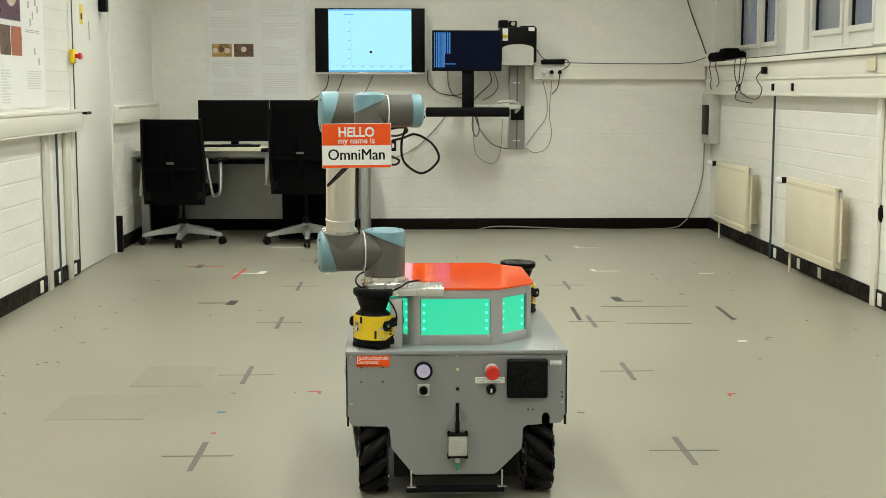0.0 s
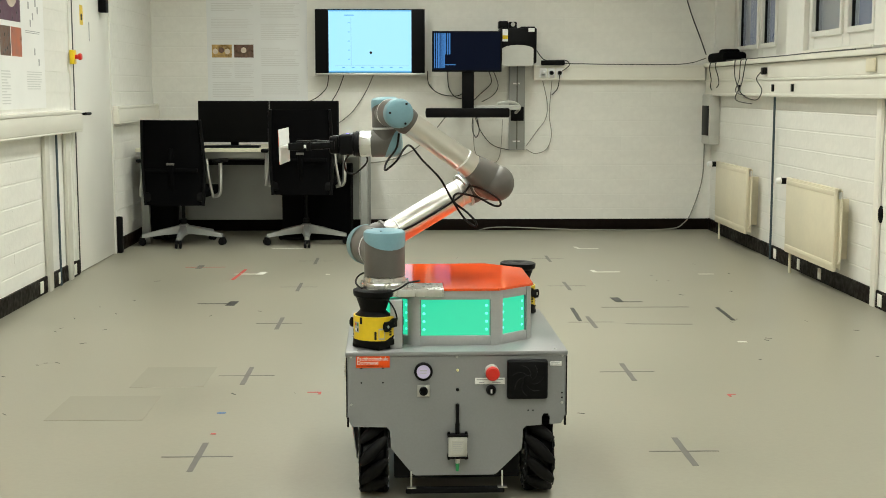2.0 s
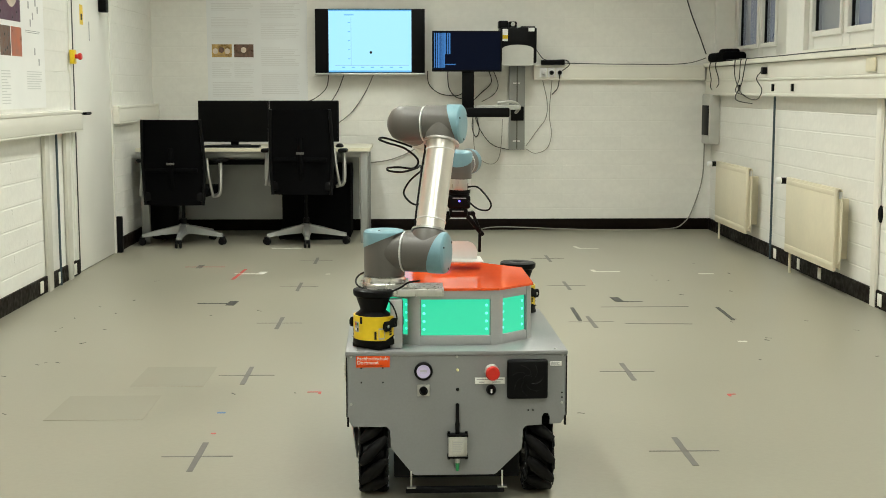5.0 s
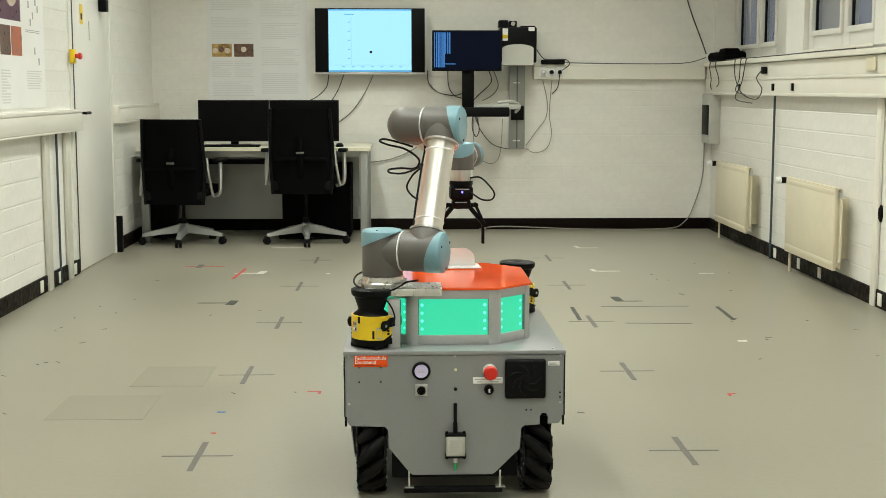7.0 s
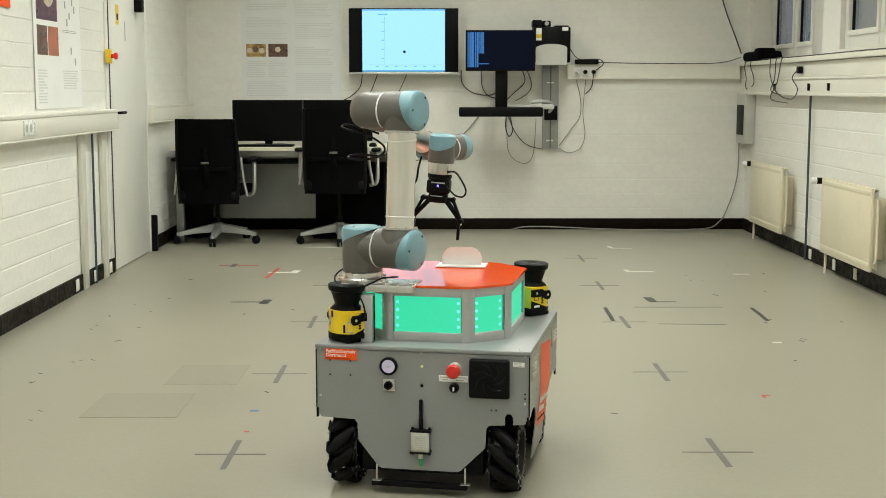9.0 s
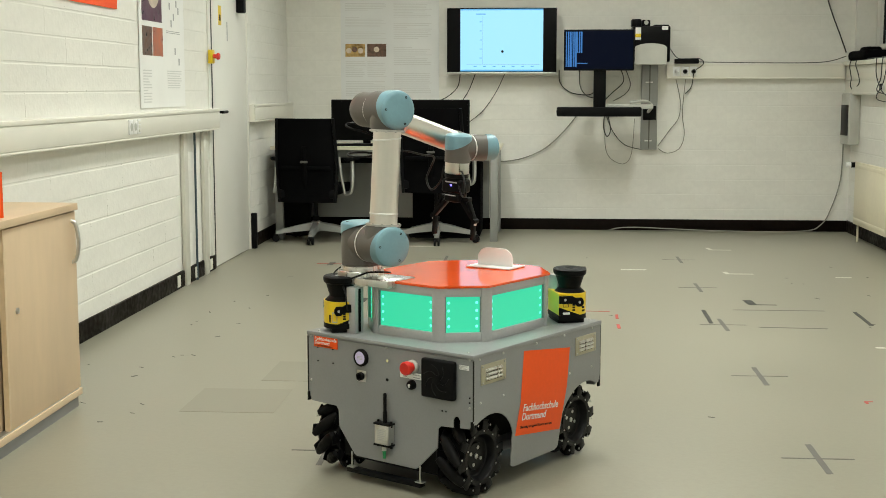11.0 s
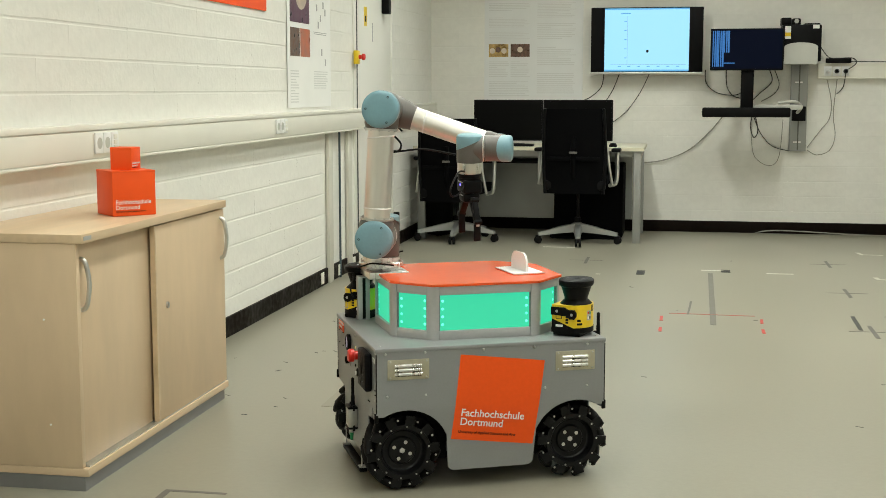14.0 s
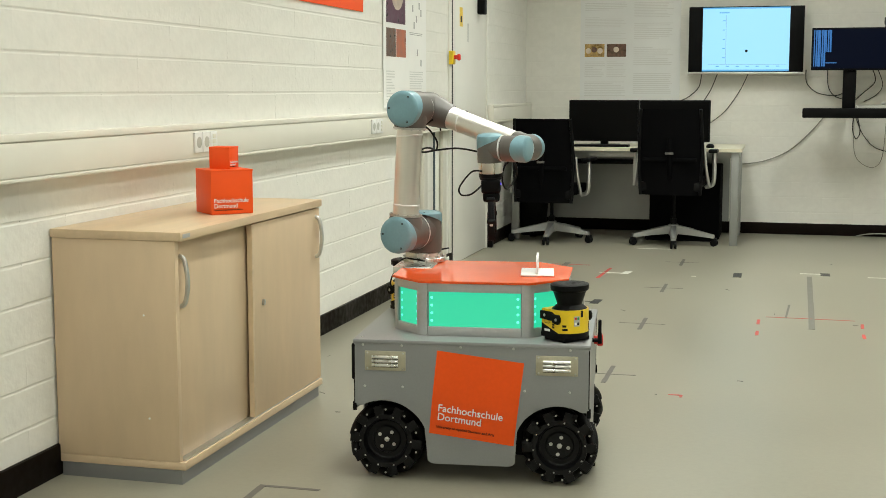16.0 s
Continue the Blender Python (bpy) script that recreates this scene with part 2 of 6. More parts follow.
# ---- the room
def wall_with_openings(name, x_in, out, y0, y1, z1, holes, mat, label):
    """A wall along y whose inner face is at x_in; out: thickness with its sign; holes: (y0, y1, z0, z1)."""
    bm = bmesh.new()
    ys = sorted({y0, y1, *[h[0] for h in holes], *[h[1] for h in holes]})
    zs = sorted({0.0, z1, *[h[2] for h in holes], *[h[3] for h in holes]})
    for a, b in zip(ys, ys[1:]):
        for c, d in zip(zs, zs[1:]):
            if not any(h[0] <= a and b <= h[1] and h[2] <= c and d <= h[3] for h in holes):
                box(x_in, x_in + out, a, b, c, d, bm=bm)
    bmesh.ops.remove_doubles(bm, verts=bm.verts, dist=0.0005)
    return structure(name, bm, mat, label)


structure("floor", box(XL - 0.3, XR + 0.3, YF - 0.2, YB + 0.3, -0.12, 0.0), FLOOR, "worn olive-grey linoleum floor with tape marks")
structure("ceiling", box(XL - 0.3, XR + 0.3, YF - 0.2, YB + 0.3, ZC, ZC + 0.15), PLASTER, "plain white painted ceiling of the room")
DOOR_Y0, DOOR_Y1, DOOR_Z = 8.50, 9.52, 2.06
WINDOWS = [(8.95, 11.03, 1.426, 2.60), (7.25, 8.56, 1.45, 2.60)]
wall_west = wall_with_openings("wall_west", XL, -0.24, YF, YB, ZC, [(DOOR_Y0, DOOR_Y1, 0.0, DOOR_Z)], PLASTER, "white painted block wall beside the door")
wall_east = wall_with_openings("wall_east", XR, 0.30, YF, YB, ZC, WINDOWS, PLASTER, "white painted block wall under the windows")
wall_north = structure("wall_north", box(XL - 0.24, XR + 0.3, YB, YB + 0.24, 0, ZC), PLASTER, "white painted end wall carrying the screens")
wall_south = structure("wall_south", box(XL - 0.24, XR + 0.3, YF - 0.2, YF, 0, ZC), PLASTER, "plain white wall at the room's other end")


# ---- walls: painted blocks, skirting, trunking
def blocks(parent, name, place, u0, u1, z0, z1, holes, relief=1.0):
    """Courses of thin block faces on a wall, in half bond; place(u, z) gives the pose, x along the wall."""
    meshes = {}
    course, long = 0.125, 0.5
    rnd = random.Random(len(name) * 7 + int(u1 * 10))
    row = 0
    z = -0.065
    while z < z1:
        u = u0 - (0.25 if row % 2 else 0.0)
        while u < u1:
            a, b = max(u, u0), min(u + long, u1)
            spans = [(a, b)]
            for h0, h1, g0, g1 in holes:
                if z + course > g0 + 0.01 and z < g1 - 0.01:
                    cut = []
                    for s0, s1 in spans:
                        if s1 <= h0 or s0 >= h1:
                            cut.append((s0, s1))
                        else:
                            cut += [(s0, h0)] if s0 < h0 else []
                            cut += [(h1, s1)] if s1 > h1 else []
                    spans = cut
            for s0, s1 in spans:
                w = round(s1 - s0, 2)
                if w < 0.05 or z + course < z0:
                    continue
                if w not in meshes:
                    bm = bmesh.new()
                    x, h = w / 2 + 0.0003, course / 2 - 0.0022
                    back = [bm.verts.new((sx * x, sy * h, -0.002 * relief)) for sx, sy in ((-1, -1), (1, -1), (1, 1), (-1, 1))]
                    mid = [bm.verts.new((sx * x, sy * h, 0.0022 * relief)) for sx, sy in ((-1, -1), (1, -1), (1, 1), (-1, 1))]
                    face = [bm.verts.new((sx * x, sy * (h - 0.0045), 0.0042 * relief)) for sx, sy in ((-1, -1), (1, -1), (1, 1), (-1, 1))]
                    for p, q in ((back, mid), (mid, face)):
                        for i in range(4):
                            bm.faces.new((p[i], p[(i + 1) % 4], q[(i + 1) % 4], q[i]))
                    bm.faces.new(face)
                    meshes[w] = finish("block", bm, BLOCK, smooth=False)
                ob = new("block", meshes[w])
                ob.parent = parent
                ob.matrix_basis = place((s0 + s1) / 2, z + course / 2) @ pose(0, rnd.uniform(-0.0012, 0.0012), rnd.uniform(-0.0003, 0.0003) * relief, rnd.uniform(-0.3, 0.3) * relief, 0, rnd.uniform(-0.08, 0.08))
            u += long
        z += course
        row += 1


EASTFRAME = lambda y, z, off=0.0: Matrix.Translation((XR - off, y, z)) @ pose(0, 0, 0, 90, 0, -90)


def strip(name, b, mat, label):
    return structure(name, b, mat, label)


for y0, y1 in ((YF, DOOR_Y0 - 0.05), (DOOR_Y1 + 0.03, YB)):
    strip("skirting_west", box(XL, XL + 0.016, y0, y1, 0, 0.098, bevel=0.003), SKIRT, "dark brown skirting along the wall")
strip("skirting_east", box(XR - 0.016, XR, YF, YB - 0.017, 0, 0.098, bevel=0.003), SKIRT, "dark brown skirting along the wall")
strip("skirting_north", box(XL + 0.017, XR, YB - 0.016, YB, 0, 0.095, bevel=0.003), SKIRT, "dark brown skirting along the wall")


def trunking(name, parts_, label):
    t = empty(name, label, "cable trunking")
    for nm, b, mat in parts_:
        part(nm, b, mat, t)
    return t


def socket(y, z, x_face, parent, kinds):
    """Sockets side by side on a trunking lid that faces +x."""
    for k, kind in enumerate(kinds):
        yy = y + 0.066 * k
        s = part("socket_frame", box(x_face, x_face + 0.009, yy - 0.031, yy + 0.031, z - 0.038, z + 0.038, bevel=0.003), WHITE, parent)
        if kind == "socket":
            part("socket_well", revolve([(0.021, 0.010), (0.019, 0.0105), (0.018, 0.002), (0, 0.002)], Matrix.Translation((x_face, yy, z)) @ pose(0, 0, 0, 0, 90, 0), 24), BOXGREY, s)
        else:
            for dz in (-0.020, 0.0, 0.020):
                part("rocker", box(x_face + 0.008, x_face + 0.013, yy - 0.014, yy + 0.014, z + dz - 0.008, z + dz + 0.008, bevel=0.002), TRUNK, s)


def long_trunk(y0, y1, zl, zh, p):
    return [("trunk_body", box(XL, XL + p - 0.006, y0, y1, zl, zh, bevel=0.003), TRUNK), ("trunk_lid", box(XL + p - 0.007, XL + p, y0, y1, zl + 0.014, zh - 0.024, bevel=0.002), TRUNK),
            ("trunk_lip", box(XL + p - 0.007, XL + p + 0.003, y0, y1, zh - 0.021, zh, bevel=0.003), TRUNK), ("trunk_lip", box(XL + p - 0.007, XL + p + 0.003, y0, y1, zl, zl + 0.011, bevel=0.003), TRUNK)]


west_trunk = trunking("cable_trunking", long_trunk(YF + 0.02, 8.44, 0.935, 1.072, 0.066), "long cream cable trunking with sockets")
socket(4.42, 1.004, XL + 0.066, west_trunk, ("socket", "socket", "switch"))
socket(6.55, 1.004, XL + 0.066, west_trunk, ("socket", "socket", "switch"))
trunking("cable_trunking", long_trunk(9.56, YB - 0.02, 0.953, 1.084, 0.055), "short cream cable trunking beyond the door")
north_trunk = trunking("cable_trunking", [("trunk_body", box(1.06, XR - 0.08, YB - 0.05, YB, 1.285, 1.41, bevel=0.003), TRUNK), ("trunk_lip", box(1.06, XR - 0.08, YB - 0.054, YB - 0.049, 1.285, 1.297, bevel=0.002), TRUNK), ("trunk_lip", box(1.06, XR - 0.08, YB - 0.054, YB - 0.049, 1.392, 1.41, bevel=0.002), TRUNK)], "cream cable trunking on the end wall")
for x in (1.14, 1.21, 1.28):
    part("socket_frame", box(x - 0.03, x + 0.03, YB - 0.062, YB - 0.05, 1.305, 1.385, bevel=0.004), WHITE, north_trunk)
    part("plug", revolve([(0.018, 0), (0.019, 0.02), (0.010, 0.045), (0, 0.046)], Matrix.Translation((x, YB - 0.062, 1.345)) @ pose(0, 0, 0, 90), 14), BLACK if x > 1.2 else WHITE, north_trunk)
east_trunk = trunking("cable_trunking", [("trunk_body", box(XR - 0.07, XR, 4.5, YB - 0.03, 1.155, 1.285, bevel=0.003), TRUNK), ("trunk_lip", box(XR - 0.078, XR - 0.069, 4.5, YB - 0.03, 1.155, 1.176, bevel=0.003), TRUNK), ("trunk_lip", box(XR - 0.078, XR - 0.069, 4.5, YB - 0.03, 1.268, 1.285, bevel=0.003), TRUNK), ("back_panel", box(XR - 0.066, XR, 4.5, YB - 0.03, 1.286, 1.388, bevel=0.003), TRUNK)], "wide cream trunking under the window ledge")
for y in (7.05, 9.9, 8.98, 8.52):
    if y < 7.1:
        part("socket_frame", box(XR - 0.082, XR - 0.07, y - 0.05, y + 0.09, 1.30, 1.375, bevel=0.004), RADIATOR, east_trunk)
    else:
        part("port", box(XR - 0.082, XR - 0.07, y - 0.018, y + 0.018, 1.19, 1.24, bevel=0.003), BLACK, east_trunk)
strip("window_ledge", box(XR - 0.095, XR + 0.02, 4.5, YB - 0.01, 1.392, 1.425, bevel=0.006), TRUNK, "cream window ledge running along the wall")


# vertical ducts and pipes on the side walls
def duct(name, b, mat, label, cat):
    return tagged(part(name, b, mat), label, cat)


DUCT = material("duct_grey", (0.60, 0.585, 0.52), 0.5, stain=0.05, stain_scale=4)
for y in (7.73, 8.20):
    duct("cable_duct", box(XL + 0.006, XL + 0.030, y - 0.045, y + 0.045, 0.0, 0.934, bevel=0.003), DUCT, "flat grey vertical cable duct on the wall", "cable duct")
duct("cable_duct", box(XR - 0.026, XR - 0.006, 7.02, 7.09, 0.0, 1.154, bevel=0.003), TRUNK, "narrow cream vertical cable duct by the radiator", "cable duct")
duct("water_pipe", rod((XL + 0.022, 7.96, 0.0), (XL + 0.022, 7.96, 0.934), 0.007), PIPEBLUE, "thin blue-grey pipe running down the wall", "pipe")
duct("water_pipe", rod((XR - 0.03, 9.08, 0.0), (XR - 0.03, 9.08, 1.154), 0.008), PIPEBLUE, "thin blue-grey pipe running down the wall", "pipe")
for y in (7.55, 7.95, 8.32):
    duct("wall_plate", box(XL + 0.016, XL + 0.022, y - 0.03, y + 0.03, 0.015, 0.085, bevel=0.002), TRUNK, "small white plate on the skirting", "plate")
for y in (9.00, 8.44, 8.00, 6.95):
    duct("wall_plate", box(XR - 0.022, XR - 0.016, y - 0.03, y + 0.03, 0.015, 0.085, bevel=0.002), TRUNK, "small white plate on the skirting", "plate")

# ---- the door
door = empty("door_1", "closed white door with black lever handle", "door")
tagged(door, kind="structure")
part("leaf", box(XL - 0.045, XL + 0.004, DOOR_Y0 + 0.006, DOOR_Y1 - 0.006, 0.006, DOOR_Z - 0.006, bevel=0.002), DOORPAINT, door)
part("frame", box(XL - 0.20, XL + 0.012, DOOR_Y0 - 0.11, DOOR_Y0 - 0.045, 0, DOOR_Z + 0.05, bevel=0.003), DOORPAINT, door)
# solid black strip stands in for the dark gap beside the leaf
part("gap_strip", box(XL - 0.10, XL + 0.006, DOOR_Y0 - 0.045, DOOR_Y0 + 0.008, 0.0, DOOR_Z, bevel=0.001), INK, door)
part("frame", box(XL - 0.20, XL + 0.012, DOOR_Y1 + 0.004, DOOR_Y1 + 0.03, 0, DOOR_Z + 0.05, bevel=0.003), DOORPAINT, door)
part("frame", box(XL - 0.20, XL + 0.012, DOOR_Y0 - 0.045, DOOR_Y1 + 0.004, DOOR_Z, DOOR_Z + 0.05, bevel=0.003), DOORPAINT, door)
handle = part("handle", rod((XL + 0.05, 8.585, 1.045), (XL + 0.05, 8.715, 1.045), 0.010, seg=14, bevel=0.003), BLACK, door, "black lever handle")
part("spindle", rod((XL, 8.59, 1.045), (XL + 0.055, 8.59, 1.045), 0.009, seg=14), BLACK, handle)
part("rose", revolve([(0.024, 0), (0.024, 0.008), (0.012, 0.010)], Matrix.Translation((XL + 0.004, 8.59, 1.045)) @ pose(0, 0, 0, 0, 90, 0), 20), BLACK, handle)
part("key_rose", revolve([(0.016, 0), (0.016, 0.008), (0, 0.010)], Matrix.Translation((XL + 0.004, 8.59, 0.965)) @ pose(0, 0, 0, 0, 90, 0), 16), BLACK, door)
part("warning_sticker", box(XL + 0.004, XL + 0.0055, 8.70, 8.78, 1.63, 1.76), YELLOW, door)
part("sticker_print", box(XL + 0.0055, XL + 0.0062, 8.72, 8.76, 1.66, 1.70), INK, door)
part("slot", box(XL + 0.004, XL + 0.0055, 8.93, 8.95, 1.53, 1.66), GREYINK, door)
part("closer_arm", box(XL + 0.004, XL + 0.06, 9.22, 9.30, 1.74, 2.02, bevel=0.008), BLACK, door)
duct("door_stop", box(XL + 0.004, XL + 0.05, 9.555, 9.60, 0.0, 0.27, bevel=0.008), BLACK, "black upright stop beside the door", "door stop")
estop = empty("emergency_stop", "yellow box with red emergency stop button", "switch")
part("housing", box(XL + 0.012, XL + 0.042, 8.37, 8.44, 1.365, 1.455, bevel=0.006), YELLOW, estop)
part("button", revolve([(0.014, 0), (0.014, 0.02), (0.022, 0.026), (0.022, 0.038), (0.016, 0.044), (0, 0.045)], Matrix.Translation((XL + 0.040, 8.405, 1.412)) @ pose(0, 0, 0, 0, 90, 0), 20), RED, estop, "red mushroom button")

# ---- windows
for i, (y0, y1, z0, z1, deep, panes) in enumerate(((8.96, 11.02, 1.44, 2.59, 0.16, ((10.27, 10.85), (9.76, 10.13))), (7.26, 8.55, 1.455, 2.59, 0.03, ((7.89, 8.44), (7.34, 7.75)))), 1):
    w = empty("window_%d" % i, "white-framed window with dusk outside", "window")
    tagged(w, kind="structure")
    xi, xo = XR + deep, XR + deep + 0.06
    zl = z0 + 0.115
    edges = [y0, *sorted(v for p in panes for v in p), y1]
    for k in range(0, len(edges), 2):
        part("window_frame", box(xi, xo, edges[k], edges[k + 1], z0, z1, bevel=0.005), DOORPAINT, w)
    for a, b in panes:
        part("window_frame", box(xi, xo, a, b, z0, zl, bevel=0.005), DOORPAINT, w)
        part("window_frame", box(xi, xo, a, b, z1 - 0.08, z1, bevel=0.005), DOORPAINT, w)
        for p, q in ((a - 0.03, a + 0.004), (b - 0.004, b + 0.03)):
            part("sash", box(xi - 0.016, xi + 0.001, p, q, zl - 0.03, z1 - 0.05, bevel=0.004), DOORPAINT, w)
        part("sash", box(xi - 0.016, xi + 0.001, a + 0.004, b - 0.004, zl - 0.03, zl + 0.006, bevel=0.004), DOORPAINT, w)
        g = part("pane", box(xi + 0.028, xi + 0.034, a - 0.004, b + 0.004, zl - 0.004, z1 - 0.07), GLASS, w)
        g.visible_shadow = False
        # dark gasket strips along both edges of the pane
        for p in (a, b - 0.012):
            part("edge_strip", box(xi + 0.010, xi + 0.027, p, p + 0.012, zl, z1 - 0.08), INK, w)
    part("window_sill", box(XR - 0.012, xi, y0, y1, z0 - 0.014, z0 + 0.003, bevel=0.003), TRUNK, w)
structure("backdrop_outside", box(XR + 2.0, XR + 2.05, 4, 22, -1, 6), DUSK, "dim blue dusk outside the windows")


# ---- radiators
def radiator(y0, y1):
    r = empty("radiator", "cream flat panel radiator under the windows", "radiator", group="radiators")
    xf = XR - 0.125
    part("front_panel", box(xf, xf + 0.022, y0, y1, 0.140, 0.632, bevel=0.006), RADIATOR, r)
    part("rear_panel", box(xf + 0.040, xf + 0.050, y0 + 0.004, y1 - 0.004, 0.150, 0.618, bevel=0.003), RADIATOR, r)
    fins = bmesh.new()
    n = 40
    for k in range(n):
        y = y0 + 0.012 + (y1 - y0 - 0.03) * k / (n - 1)
        box(xf + 0.022, xf + 0.040, y - 0.001, y + 0.001, 0.16, 0.60, bm=fins)
    tagged(part("convector", fins, RADIATOR, r), kind="stuff")
    part("top_grille", box(xf + 0.020, xf + 0.042, y0 + 0.01, y1 - 0.01, 0.618, 0.627, bevel=0.002), RADIATOR, r)
    for y in (y0 + 0.12, y1 - 0.12):
        part("wall_bracket", box(xf + 0.050, XR - 0.004, y - 0.015, y + 0.015, 0.20, 0.56, bevel=0.002), RADIATOR, r)
    part("feed_pipe", cable([(xf + 0.030, y0 - 0.002, 0.585), (xf + 0.032, y0 - 0.016, 0.580), (xf + 0.036, y0 - 0.020, 0.5), (xf + 0.036, y0 - 0.020, 0.24), (xf + 0.034, y0 - 0.016, 0.20), (xf + 0.032, y0 + 0.002, 0.19)], 0.007), RADIATOR, r)
    part("union", rod((xf + 0.030, y0 - 0.014, 0.57), (xf + 0.030, y0 - 0.014, 0.61), 0.011, seg=8), STEEL, r)
    for z in (0.165, 0.585):
        part("panel_band", box(xf - 0.0025, xf + 0.002, y0 + 0.012, y1 - 0.012, z, z + 0.028, bevel=0.0018), RADIATOR, r)
    part("foot_pipe", rod((xf + 0.032, y1 - 0.03, 0.0), (xf + 0.032, y1 - 0.03, 0.15), 0.009, seg=12), RADIATOR, r)
    v = part("valve_head", rod((xf - 0.062, y1 + 0.03, 0.605), (xf - 0.026, y1 + 0.03, 0.605), 0.021, 0.024, bevel=0.004), WHITE, r, "white thermostat head")
    part("valve_collar", rod((xf - 0.026, y1 + 0.03, 0.605), (xf + 0.030, y1 + 0.03, 0.605), 0.021), BLACK, v)
    return r


radiator(9.43, 10.38)
radiator(7.44, 8.42)
strip("power_box_base", box(XR - 0.012, XR - 0.004, 10.78, 11.05, 0.76, 1.15), TRUNK, "thin backing plate behind the grey box")
pbox = empty("power_box", "grey wall-mounted power box with dark door", "power box")
part("body", box(XR - 0.095, XR - 0.006, 10.77, 11.06, 0.745, 1.165, bevel=0.012), BOXGREY, pbox)
part("door", box(XR - 0.101, XR - 0.094, 10.80, 11.03, 0.82, 1.07, bevel=0.002), INK, pbox, "smoked dark flap")

# ---- ceiling lights over the room
for x, y in LAMPS:
    f = empty("ceiling_light", "white ceiling light with glowing tube diffuser", "ceiling light", group="ceiling lights")
    part("housing", box(x - 0.16, x + 0.16, y - 0.76, y + 0.76, ZC - 0.085, ZC - 0.001, bevel=0.006), WHITE, f)
    part("diffuser", box(x - 0.14, x + 0.14, y - 0.73, y + 0.73, ZC - 0.098, ZC - 0.086, bevel=0.003), TUBEGLOW, f)


# ---- posters
def bars(parent, frame_at, x0, x1, z0, z1, mat, rnd, lines, lean=0.0):
    """Illegible lines of print, as plain bars."""
    step = (z1 - z0) / lines
    for k in range(lines):
        z = z1 - (k + 0.5) * step
        w = (x1 - x0) * (rnd.uniform(0.82, 1.0) if rnd.random() < 0.8 else rnd.uniform(0.3, 0.7))
        part("print_bar", box(x0, x0 + w, z - step * 0.2, z + step * 0.2, 0.0012, 0.0016, m=frame_at), mat, parent)


FAINT = material("faint_print", (0.66, 0.66, 0.65), 0.5)
FILM = material("poster_film", (0.78, 0.79, 0.785), 0.25, stain=0.05, stain_scale=2.5, bump=0.25, bump_scale=6)
rnd = random.Random(5)
NF = WALLFRAME["back"](0, 0, 0.008)
north_poster = empty("wall_poster", "pale printed poster with two small photos", "poster")
part("sheet", box(-1.704, -0.86, 1.107, 2.15, -0.001, 0.001, m=NF), FILM, north_poster)
for x0, x1, mat in ((-1.665, -1.497, TANPHOTO), (-1.477, -1.314, BROWNPHOTO)):
    ph = part("photo", box(x0, x1, 1.474, 1.582, 0.001, 0.0022, m=NF), mat, north_poster)
    for k in range(3):
        cx = x0 + 0.03 + 0.05 * k
        part("photo_shape", revolve([(0.024, 0.0022), (0.020, 0.003), (0, 0.003)], NF @ Matrix.Translation((cx, 1.525 + 0.01 * (k % 2), 0)), 12), CREAMPHOTO if (k + (mat is TANPHOTO)) % 2 else BROWNPHOTO, ph)
for x0, x1, z0, z1, n in ((-1.665, -1.31, 1.86, 1.93, 5), (-1.665, -1.31, 1.72, 1.81, 7), (-1.665, -1.31, 1.62, 1.69, 5), (-1.665, -1.49, 1.30, 1.44, 9), (-1.477, -1.31, 1.30, 1.44, 9), (-1.665, -1.31, 1.14, 1.27, 9),
                          (-1.25, -0.92, 1.80, 1.93, 10), (-1.25, -0.92, 1.62, 1.76, 9), (-1.25, -0.92, 1.40, 1.56, 10), (-1.25, -0.92, 1.16, 1.34, 11)):
    bars(north_poster, NF, x0, x1, z0, z1, FAINT, rnd, n)
WF = WALLFRAME["left"](0, 0, 0.008)
west_poster = empty("wall_poster", "white science poster with purple photographs", "poster")
part("sheet", box(6.93, 7.82, 1.095, 2.2, -0.001, 0.001, m=WF), PAPER, west_poster)
part("photo", box(6.985, 7.36, 1.575, 1.95, 0.001, 0.002, m=WF), PURPLEPHOTO, west_poster, "photograph of a pale disc on purple")
part("photo_shape", revolve([(0.13, 0.0022), (0.12, 0.003), (0, 0.0032)], WF @ Matrix.Translation((7.20, 1.78, 0)), 28), CREAMPHOTO, west_poster)
part("photo", box(6.985, 7.165, 1.385, 1.545, 0.001, 0.002, m=WF), BROWNPHOTO, west_poster)
part("photo", box(7.18, 7.37, 1.385, 1.545, 0.001, 0.002, m=WF), REDPHOTO, west_poster)
bars(west_poster, WF, 6.985, 7.15, 1.12, 1.31, FAINT, rnd, 12)
bars(west_poster, WF, 7.45, 7.76, 1.20, 1.31, FAINT, rnd, 8)
bars(west_poster, WF, 7.45, 7.78, 1.52, 1.54, GREYINK, rnd, 2)
for x, z in ((7.52, 1.68), (7.60, 1.62), (7.66, 1.70), (7.70, 1.66), (7.55, 1.58), (7.62, 1.42), (7.70, 1.36)):
    part("plot_mark", box(x - 0.012, x + 0.012, z - 0.02, z + 0.02, 0.0012, 0.0017, m=WF), GREYINK, west_poster)
tagged(part("orange_banner", box(4.7, 6.57, 1.605, 2.35, 0.0, 0.003, m=WF), ORANGE), "large plain orange panel on the wall", "banner")

